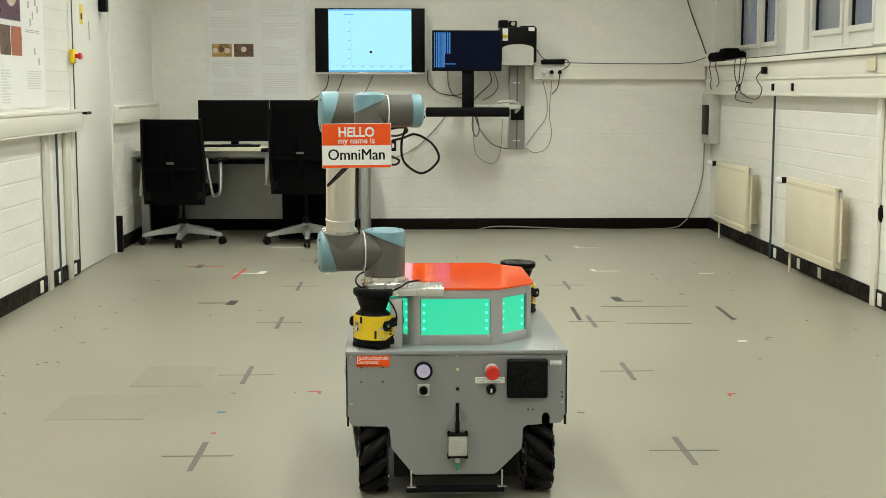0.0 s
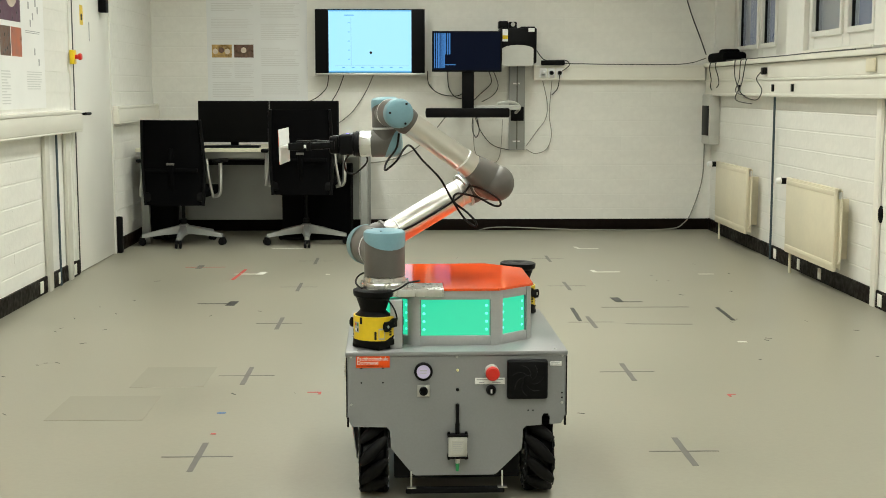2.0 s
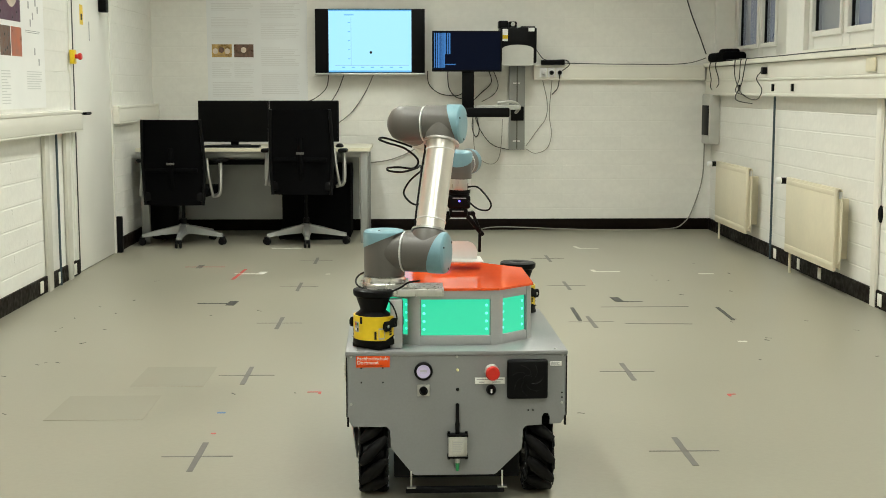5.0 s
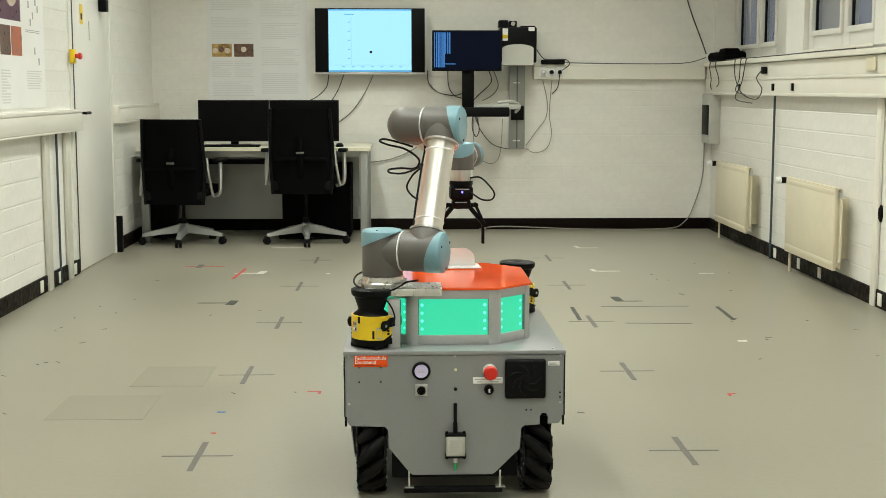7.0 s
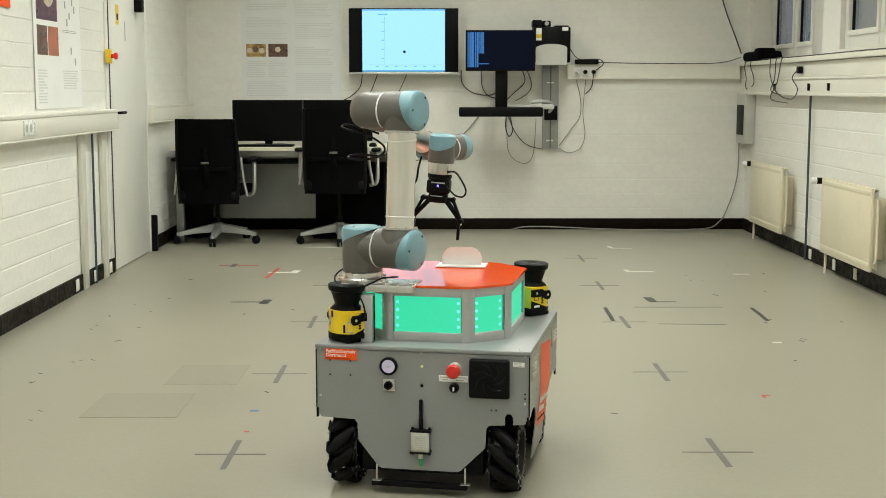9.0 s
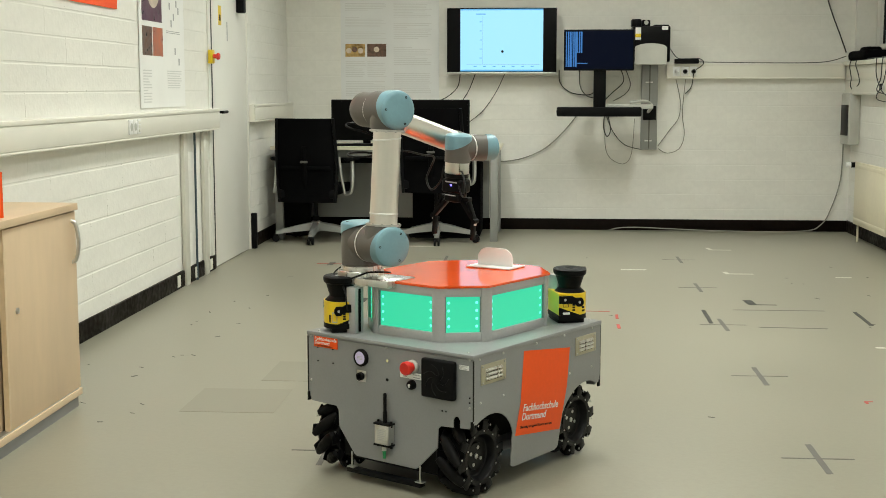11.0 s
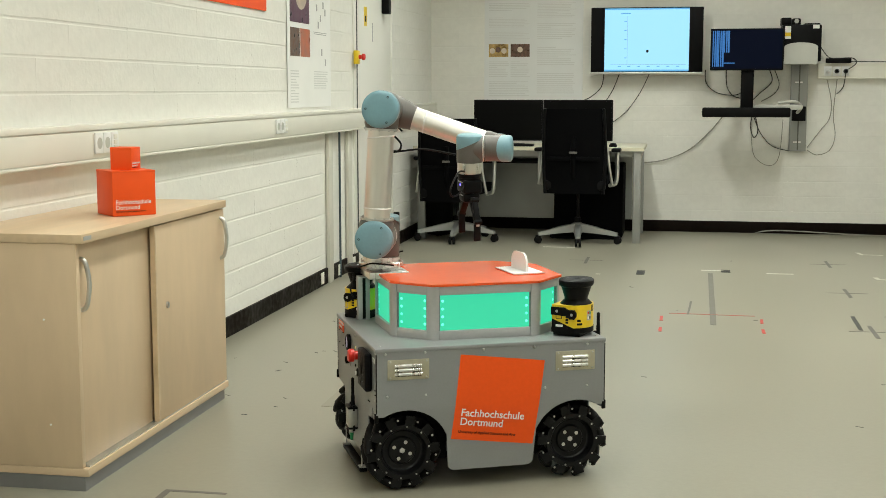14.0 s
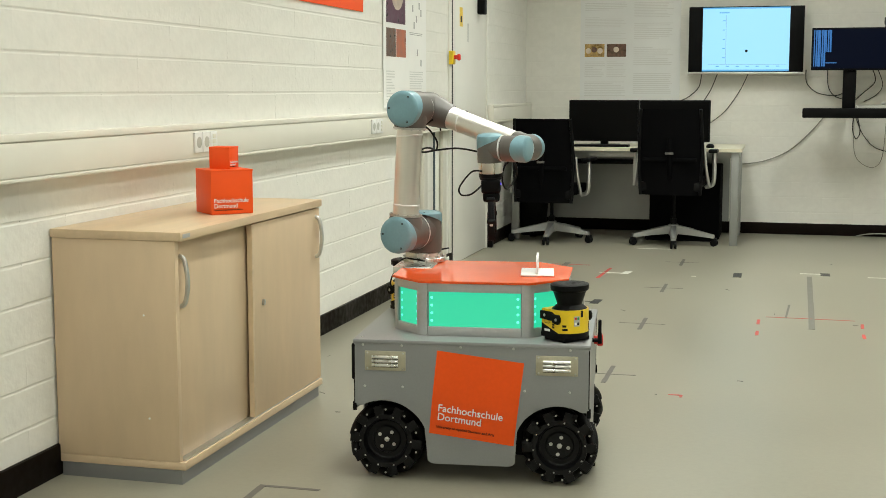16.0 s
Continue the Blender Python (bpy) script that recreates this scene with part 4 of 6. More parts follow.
def side_panel(sign):
    cols = 96
    bm = bmesh.new()
    ys = [-HL + 2 * HL * i / cols for i in range(cols + 1)]

    def low(y):
        a = abs(y)
        d = abs(a - WHEEL_Y)
        arch = WHEEL_R + math.sqrt(max(0.0, 0.137 ** 2 - d * d)) if d < 0.137 else 0.0
        if a < WHEEL_Y - 0.128:
            return 0.057 + 0.028 - math.sqrt(max(0.0, 0.028 ** 2 - max(0.0, a - 0.112) ** 2))
        return max(0.238 if a > WHEEL_Y else 0.057, min(arch, 0.262))
    grid = []
    for y in ys:
        zs = [low(y), *[low(y) + (0.262 - low(y)) * k / 5 for k in range(1, 5)], 0.262, 0.30, TOP - 0.012]
        grid.append([(sign * skirt_x(z), y, z) for z in zs])
    for shift in (0.0, -0.003 * sign):
        vs = [[bm.verts.new((x + shift, y, z)) for x, y, z in col] for col in grid]
        for a, b in zip(vs, vs[1:]):
            for i in range(len(a) - 1):
                bm.faces.new((a[i], b[i], b[i + 1], a[i + 1]))
        if shift == 0.0:
            first = vs
    for a, b, c, d in zip(first, first[1:], vs, vs[1:]):
        bm.faces.new((a[0], b[0], d[0], c[0]))
    for k in (0, -1):
        for i in range(len(first[0]) - 1):
            bm.faces.new((first[k][i], first[k][i + 1], vs[k][i + 1], vs[k][i]))
    return bm


part("side_panel", side_panel(1), GREYPAINT, robot)
part("side_panel", side_panel(-1), GREYPAINT, robot)
top = box(-HW - 0.002, HW + 0.002, -HL - 0.004, HL + 0.004, TOP - 0.014, TOP, bevel=0.004)
part("deck_plate", top, GREYPAINT, robot)
FRONT = [(-0.319, 0.43), (-0.319, 0.245), (-0.307, 0.222), (-0.205, 0.219), (-0.196, 0.208), (-0.193, 0.155), (-0.131, 0.078), (-0.122, 0.073), (0.110, 0.073), (0.119, 0.078),
         (0.192, 0.150), (0.195, 0.210), (0.204, 0.219), (0.250, 0.222), (0.250, 0.246), (0.256, 0.256), (0.268, 0.256), (0.274, 0.246), (0.274, 0.224), (0.306, 0.226), (0.319, 0.245), (0.319, 0.43)]
front_panel = part("front_panel", prism(FRONT, 0.004, pose(0, -HL, 0)), GREYPAINT, robot)
part("rear_panel", prism(FRONT, 0.004, pose(0, HL - 0.004, 0)), GREYPAINT, robot)
part("inner_frame", box(-0.185, 0.185, -HL + 0.012, HL - 0.012, 0.062, 0.40, bevel=0.004), BLACK, robot)
part("axle_beam", box(-0.235, 0.235, -0.11, 0.11, 0.085, 0.115, bevel=0.003), PLINTH, robot)
for ys in (-1, 1):
    bm = box(-0.150, 0.140, ys * (HL + 0.004) - 0.012, ys * (HL + 0.004) + 0.012, 0.022, 0.038, bevel=0.003)
    part("bumper_bar", bm, BLACK, robot)
    for x in (-0.140, 0.128):
        bm = box(x + 0.003, x + 0.008, ys * (HL + 0.008) - 0.002, ys * (HL + 0.008) + 0.002, 0.040, 0.088, bevel=0.001)
        box(x - 0.008, x + 0.020, ys * (HL + 0.008) - 0.010, ys * (HL + 0.008) + 0.010, 0.038, 0.041, bm=bm)
        part("bumper_bracket", bm, ALUMATT, robot)
    for x in (-0.3185, 0.3185):
        part("corner_guard", box(x - 0.003, x + 0.003, ys * HL - 0.006, ys * HL + 0.006, 0.222, 0.250, bevel=0.001), BLACK, robot)


def bolt(x, y, z, way, parent=None, r=0.004, mat=STEEL):
    bm = revolve([(r, 0), (r, 0.001), (r * 0.7, 0.0028), (0, 0.0034)], Matrix.Translation((x, y, z)) @ Vector(way).to_track_quat("Z", "Y").to_matrix().to_4x4(), 12)
    return part("bolt", bm, mat, parent or robot)


for x, z in ((-0.309, 0.43), (0, 0.428), (0.309, 0.43), (-0.309, 0.288), (0.309, 0.288)):
    bolt(x, -HL, z, (0, -1, 0))
for x, z in ((-0.279, 0.396), (-0.216, 0.396), (-0.279, 0.353), (-0.216, 0.353), (0.002, 0.33), (0.21, 0.266), (0.224, 0.266), (0.309, 0.318), (0.309, 0.304)):
    bolt(x, -HL, z, (0, -1, 0), r=0.0025 if x != 0.002 else 0.005, mat=BLACK)
bolt(0.002, -HL, 0.388, (0, -1, 0), r=0.0045, mat=material("small_lamp", (0.8, 0.75, 0.4), 0.3))
for s in (-1, 1):
    for y, z in ((-0.33, 0.428), (-0.21, 0.428), (-0.03, 0.428), (0.13, 0.428), (0.30, 0.428), (-0.325, 0.300), (-0.208, 0.300), (0.165, 0.300), (0.30, 0.300)):
        bolt(s * HW, y, z, (s, 0, 0))
for x in (-0.29, 0.29):
    for y in (-0.34, 0.34):
        bolt(x, y, TOP, (0, 0, 1))
for sg in (-1, 1):
    for ys in (-1, 1):
        part("corner_seam", box(sg * (HW - 0.0015) - 0.0016, sg * (HW - 0.0015) + 0.0016, ys * (HL - 0.0002) - 0.0016, ys * (HL - 0.0002) + 0.0016, 0.250, 0.428), INK, robot)
FY = -HL - 0.0008


def plate(name, x0, x1, z0, z1, mat, parent, label="", depth=0.0012, y=FY):
    return part(name, box(x0, x1, y - depth, y, z0, z1, bevel=min(depth, 0.004) * 0.4), mat, parent, label)


def front_frame(x, z, off=0.0):
    return Matrix.Translation((x, FY - off, z)) @ pose(0, 0, 0, 90, 0, 0)


tag = plate("name_sticker", -0.294, -0.196, 0.398, 0.432, ORANGE, robot, "small orange sticker with white lettering")
lettering("lettering", "Fachhochschule", 0.0150, front_frame(-0.291, 0.4195, 0.0013), WHITE, tag)
lettering("lettering", "Dortmund", 0.0150, front_frame(-0.291, 0.4075, 0.0013), WHITE, tag)
lettering("lettering", "University of Applied Sciences and Arts", 0.0048, front_frame(-0.291, 0.4015, 0.0013), INK, tag)
plate("label_sticker", 0.273, 0.307, 0.398, 0.412, PAPER, robot, "small white label with illegible print")
for k in range(3):
    plate("print_bar", 0.276, 0.301 - 0.004 * (k % 2), 0.4005 + 0.0036 * k, 0.4022 + 0.0036 * k, GREYINK, robot, depth=0.0006, y=FY - 0.0012)
gauge = part("round_display", revolve([(0.027, 0), (0.027, 0.008), (0.024, 0.011), (0.0205, 0.0115), (0.020, 0.008)], front_frame(-0.098, 0.386)), BLACK, robot, "round black-rimmed display on the front")
part("dial_face", revolve([(0.0198, 0.0082), (0.0198, 0.009), (0, 0.0095)], front_frame(-0.098, 0.386)), SCREENWARM, gauge, "pale lilac glowing dial face")
for dz in (-0.004, 0.0, 0.004):
    part("print_bar", box(-0.108, -0.088, FY - 0.0102, FY - 0.0097, 0.3855 + dz, 0.387 + dz), GREYINK, gauge)
sock = part("socket_plate", box(-0.116, -0.080, FY - 0.003, FY, 0.311, 0.346, bevel=0.001), STEEL, robot, "square steel plate round a black socket")
part("socket", revolve([(0.0125, 0), (0.0125, 0.012), (0.009, 0.013), (0.008, 0.004), (0, 0.004)], front_frame(-0.098, 0.3285, 0.002)), BLACK, sock)
stop = part("stop_collar", revolve([(0.021, 0), (0.021, 0.006), (0.017, 0.010)], front_frame(0.102, 0.384)), BOXGREY, robot)
part("stop_button", revolve([(0.014, 0.008), (0.014, 0.022), (0.0205, 0.026), (0.0205, 0.038), (0.017, 0.043), (0, 0.044)], front_frame(0.102, 0.384)), RED, stop, "red mushroom emergency stop button")
wl = plate("label_strip", 0.053, 0.140, 0.346, 0.365, PAPER, robot, "white label strip with grey illegible print")
for x0, x1, z in ((0.058, 0.094, 0.358), (0.102, 0.136, 0.358), (0.064, 0.080, 0.350), (0.104, 0.128, 0.350)):
    plate("print_bar", x0, x1, z, z + 0.0028, GREYINK, wl, depth=0.0005, y=FY - 0.0012)
knob = part("key_switch", revolve([(0.0145, 0), (0.0145, 0.010), (0.011, 0.016), (0.0065, 0.0162)], front_frame(0.100, 0.329)), BLACK, robot)
part("switch_lever", box(0.0975, 0.1025, FY - 0.021, FY - 0.015, 0.3225, 0.3335, bevel=0.001, m=None), WHITE, knob)
fan = part("fan_grille", box(0.146, 0.265, FY - 0.022, FY, 0.304, 0.420, bevel=0.007, seg=3), BLACK, robot, "square black fan cover")
for k in range(7):
    a = 2 * math.pi * k / 7
    arc = [(0.2055 + (0.013 + 0.035 * u) * math.cos(a + 1.1 * u), FY - 0.022, 0.362 + (0.013 + 0.035 * u) * math.sin(a + 1.1 * u)) for u in (0, 0.25, 0.5, 0.75, 1.0)]
    part("grille_vane", cable(arc, 0.0013, 6, 3), WHEELBLACK, fan)
part("fan_hub", revolve([(0.014, 0), (0.014, 0.003), (0.010, 0.004), (0, 0.004)], front_frame(0.2055, 0.362, 0.0215)), BLACK, fan)
rear_stop = part("stop_collar", revolve([(0.021, 0), (0.021, 0.006), (0.017, 0.010)], pose(0, -0.014, 0, 0, 0, 180) @ front_frame(0.102, 0.380)), BOXGREY, robot)
part("stop_button", revolve([(0.014, 0.008), (0.014, 0.022), (0.0205, 0.026), (0.0205, 0.038), (0.017, 0.043), (0, 0.044)], pose(0, -0.014, 0, 0, 0, 180) @ front_frame(0.102, 0.380)), RED, rear_stop, "red mushroom emergency stop button")
rear_aerial = part("aerial_foot", rod((0.20, HL, 0.438), (0.20, HL + 0.024, 0.438), 0.006, seg=12), BLACK, robot)
part("aerial", revolve([(0.0065, 0), (0.0065, 0.030), (0.0052, 0.034), (0.0052, 0.072), (0, 0.075)], pose(0.20, HL + 0.026, 0.428)), BLACK, rear_aerial)
# the radio box with its aerial
radio = part("radio_box", box(-0.026, 0.029, FY - 0.028, FY, 0.134, 0.196, bevel=0.002), ALUMATT, robot, "silver radio box with black end plates")
for z in (0.130, 0.195):
    part("end_plate", box(-0.029, 0.032, FY - 0.030, FY, z, z + 0.006, bevel=0.001), BLACK, radio)
    for x in (-0.024, 0.027):
        part("screw_post", rod((x, FY - 0.012, z - 0.006), (x, FY - 0.012, z + 0.012), 0.004, seg=10), BLACK, radio)
part("label_sticker", box(-0.016, 0.020, FY - 0.0292, FY - 0.028, 0.146, 0.184), BOXGREY, radio)
for k in range(6):
    part("print_bar", box(-0.013, 0.010 + 0.003 * (k % 3), FY - 0.0296, FY - 0.0291, 0.150 + 0.0055 * k, 0.1525 + 0.0055 * k), GREYINK, radio)
part("aerial", revolve([(0.0065, 0), (0.0065, 0.030), (0.0052, 0.034), (0.0052, 0.088), (0, 0.091)], pose(0.001, FY - 0.010, 0.201)), BLACK, radio)
part("connector", rod((0.001, FY - 0.014, 0.130), (0.001, FY - 0.014, 0.114), 0.0075, seg=14), STEEL, radio)
part("plug", rod((0.001, FY - 0.014, 0.114), (0.001, FY - 0.014, 0.090), 0.0062, 0.0045, seg=14), GREEN, radio)


# side vents and the large orange square
def side_frame(y, z, off=0.0, lean=0.0, roll=0.0):
    """x along +y, y up, z outwards on the +x panel."""
    return Matrix.Translation((skirt_x(z) + off, y, z)) @ pose(0, 0, 0, 90, 0, 90) @ pose(0, 0, 0, lean, 0, roll)


for s in (-1, 1):
    for y0, y1, z0, z1 in ((-0.324, -0.198, 0.350, 0.410), (0.198, 0.324, 0.350, 0.410)):
        x = s * (HW + 0.0012)
        v = part("vent_plate", box(x - 0.0012, x + 0.0012, y0, y1, z0, z1, bevel=0.0006), VENT, robot, "dull yellowish steel louvre plate")
        for k in range(3):
            z = 0.366 + 0.0125 * k
            bm = revolve([(0.0, -0.001), (0.0048, 0.0), (0.0052, 0.004), (0.0052, 0.078), (0.0048, 0.082), (0, 0.083)], Matrix.Translation((x + s * 0.001, (y0 + y1) / 2 - 0.0415, z)) @ pose(0, 0, 0, -90, 0, 0), 12)
            part("louvre", bm, ALU, v)
            part("slot", box(x + s * 0.0012, x + s * 0.0022, (y0 + y1) / 2 - 0.040, (y0 + y1) / 2 + 0.040, z - 0.0062, z - 0.0042), BLACK, v)
        for y in (y0 + 0.008, y1 - 0.008):
            for z in (z0 + 0.006, z1 - 0.006):
                bolt(x + s * 0.0012, y, z, (s, 0, 0), v, r=0.003)


def side_square(sign):
    tl, tr, br, bl = [Vector(p) for p in ((-0.101, 0.4165), (0.163, 0.385), (0.131, 0.124), (-0.128, 0.157))]
    bm, n, rows = bmesh.new(), 10, []
    for k in range(n + 1):
        row = []
        for i in range(n + 1):
            u, w = i / n, k / n
            q = tl * (1 - u) * (1 - w) + tr * u * (1 - w) + br * u * w + bl * (1 - u) * w
            row.append(bm.verts.new((sign * (skirt_x(q.y) + 0.0012), q.x * sign, q.y)))
        rows.append(row)
    for a, b in zip(rows, rows[1:]):
        for i in range(n):
            bm.faces.new((a[i], a[i + 1], b[i + 1], b[i]))
    return bm


for s in (1, -1):
    sq = part("orange_square", side_square(s), ORANGE, robot, "large tilted orange square with white lettering")
    turn = Matrix.Identity(4) if s == 1 else pose(0, 0, 0, 0, 0, 180)
    for words, size, y, z, mat in (("Fachhochschule", 0.0330, -0.101, 0.2290, WHITE), ("Dortmund", 0.0330, -0.103, 0.2010, WHITE), ("University of Applied Sciences and Arts", 0.0118, -0.107, 0.176, INK)):
        lettering("lettering", words, size, turn @ side_frame(y, z, 0.0022, 6.4, -7.0), mat, sq)


# wheels with slanted rollers
def roller_pose(k, hand):
    return pose(0, 0, 0, 36 * k, 0, 0) @ pose(0, 0, WHEEL_R - 0.0185, 0, 0, 45 * hand) @ pose(0, 0, 0, 0, 90, 0)


def wheel_rim():
    bm = revolve([(0.030, -0.040), (0.070, -0.040), (0.084, -0.044), (0.086, -0.038), (0.074, -0.030), (0.072, 0.030), (0.086, 0.038), (0.084, 0.044), (0.071, 0.043), (0.067, 0.036), (0.063, 0.018), (0.058, 0.014), (0.044, 0.014), (0.040, 0.021), (0.0, 0.021)], pose(0, 0, 0, 0, 90, 0), 40)
    return bm


BRACKET = finish("roller_bracket", box(-0.002, 0.002, -0.015, 0.015, 0.070, 0.112, bevel=0.0015), WHEELBLACK)
ROLLER = finish("roller", revolve([(0.004, -0.056), (0.0095, -0.054), (0.0145, -0.036), (0.0178, -0.015), (0.0185, 0), (0.0178, 0.015), (0.0145, 0.036), (0.0095, 0.054), (0.004, 0.056)], None, 12), RUBBER)
RIM = finish("rim", wheel_rim(), WHEELBLACK)
bm = bmesh.new()
for side in (-1, 1):
    for k in range(10):
        a = 2 * math.pi * (k + 0.5 + 0.18 * side) / 10
        revolve([(0.0034, 0), (0.0034, 0.0015), (0, 0.0022)], pose(side * 0.043, 0.100 * math.sin(a), 0.100 * math.cos(a), 0, 90 * side, 0), 8, bm)
        revolve([(0.0028, 0), (0.0028, 0.0015), (0, 0.0022)], pose(side * 0.0445, 0.079 * math.sin(a + 0.3), 0.079 * math.cos(a + 0.3), 0, 90 * side, 0), 8, bm)
    for k in range(4):
        a = 2 * math.pi * k / 4 + 0.4
        revolve([(0.0058, 0), (0.0058, 0.002), (0, 0.0026)], pose(0.0205 if side > 0 else -0.0395, 0.027 * math.sin(a), 0.027 * math.cos(a), 0, 90 * side, 0), 10, bm)
    revolve([(0.0085, 0), (0.0085, 0.004), (0.004, 0.006), (0, 0.006)], pose(0.0205 if side > 0 else -0.0395, 0, 0, 0, 90 * side, 0), 6, bm)
SCREWS = finish("wheel_screws", bm, STEEL)
wheels = []
for sx in (-1, 1):
    for sy in (-1, 1):
        w = new("wheel", RIM)
        w.parent = robot
        w.matrix_basis = pose(sx * WHEEL_X, sy * WHEEL_Y, WHEEL_R)
        for k in range(10):
            o = new("roller", ROLLER)
            o.parent = w
            o.matrix_basis = roller_pose(k, sx * sy)
            for s in (-1, 1):
                o = new("roller_bracket", BRACKET)
                o.parent = w
                o.matrix_basis = pose(0.041 * s, 0, 0, 36 * (k + 0.5 + 0.18 * s))
        o = tagged(new("wheel_screws", SCREWS), kind="stuff")
        o.parent = w
        wheels.append((w, sx, sy))

# the lantern: eight-sided frame, glowing panels, orange lid
LZ0, LZ1 = TOP, 0.609
OCT = [(-0.127, -0.270), (0.127, -0.270), (0.238, -0.166), (0.238, 0.168), (0.127, 0.280), (-0.127, 0.280), (-0.238, 0.168), (-0.238, -0.166)]
part("lantern_lid", prism([(x * 1.02, y * 1.015) for x, y in OCT], 0.007, pose(0, 0, LZ1 + 0.007, -90, 0, 0)), ORANGETOP, robot, "glossy orange lid of the lantern")
POST = 0.021


def corner_post(p, q, r, depth=0.016):
    """An extruded post round the corner q between the sides p-q and q-r, its outer edge rounded."""
    p, q, r = [Vector((*v, 0)) for v in (p, q, r)]
    d0, d1 = (q - p).normalized(), (r - q).normalized()
    n0, n1 = Vector((-d0.y, d0.x, 0)), Vector((-d1.y, d1.x, 0))
    s0, s1 = q - d0 * POST, q + d1 * POST
    outer = [s0]
    for k in range(9):
        u = k / 8
        outer.append((q - d0 * 0.015) * (1 - u) ** 2 + q * 2 * u * (1 - u) + (q + d1 * 0.015) * u * u)
    outer.append(s1)
    ring = outer + [s1 + n1 * depth, s0 + n0 * depth]
    bm = bmesh.new()
    lo, hi = [[bm.verts.new((v.x, v.y, z)) for v in ring] for z in (LZ0, LZ1 - 0.0005)]
    bm.faces.new(lo), bm.faces.new(hi)
    for i in range(len(ring)):
        j = (i + 1) % len(ring)
        bm.faces.new((lo[i], lo[j], hi[j], hi[i]))
    return bm


for i, (a, b) in enumerate(zip(OCT, OCT[1:] + OCT[:1])):
    part("corner_post", corner_post(OCT[i - 1], a, b), PROFILE, robot)
    a, b = Vector((*a, 0)), Vector((*b, 0))
    d = (b - a).normalized()
    n = Vector((d.y, -d.x, 0))
    ln = (b - a).length
    m = Matrix.Translation(a) @ Matrix((d, -n, (0, 0, 1))).transposed().to_4x4()
    x0, x1 = POST + 0.0006, ln - POST - 0.0006
    pan = part("lantern_panel", box(x0 - 0.004, x1 + 0.004, 0.009, 0.013, LZ0 + 0.022, LZ1 - 0.020, m=m), LEDGREEN, robot, "lit translucent green panel")
    for z0, z1 in ((LZ0, LZ0 + 0.028), (LZ1 - 0.027, LZ1 - 0.001)):
        part("lantern_rail", box(x0, x1, 0.0006, 0.016, z0, z1, bevel=0.0012, m=m), PROFILE, robot)
    # dark strips draw the shade line at the recessed panel's sides
    part("edge_strip", box(x0, x0 + 0.003, 0.004, 0.0088, LZ0 + 0.028, LZ1 - 0.027, m=m), PLINTH, pan)
    part("edge_strip", box(x1 - 0.003, x1, 0.004, 0.0088, LZ0 + 0.028, LZ1 - 0.027, m=m), PLINTH, pan)
    for x in (x0 + 0.012, x1 - 0.012):
        dots = bmesh.new()
        for k in range(4):
            revolve([(0.0046, 0), (0.0032, 0.0006), (0, 0.0008)], m @ pose(x, 0.0089, LZ0 + 0.046 + 0.024 * k, 90, 0, 0), 10, dots)
        part("led_row", dots, LEDDOT, pan)


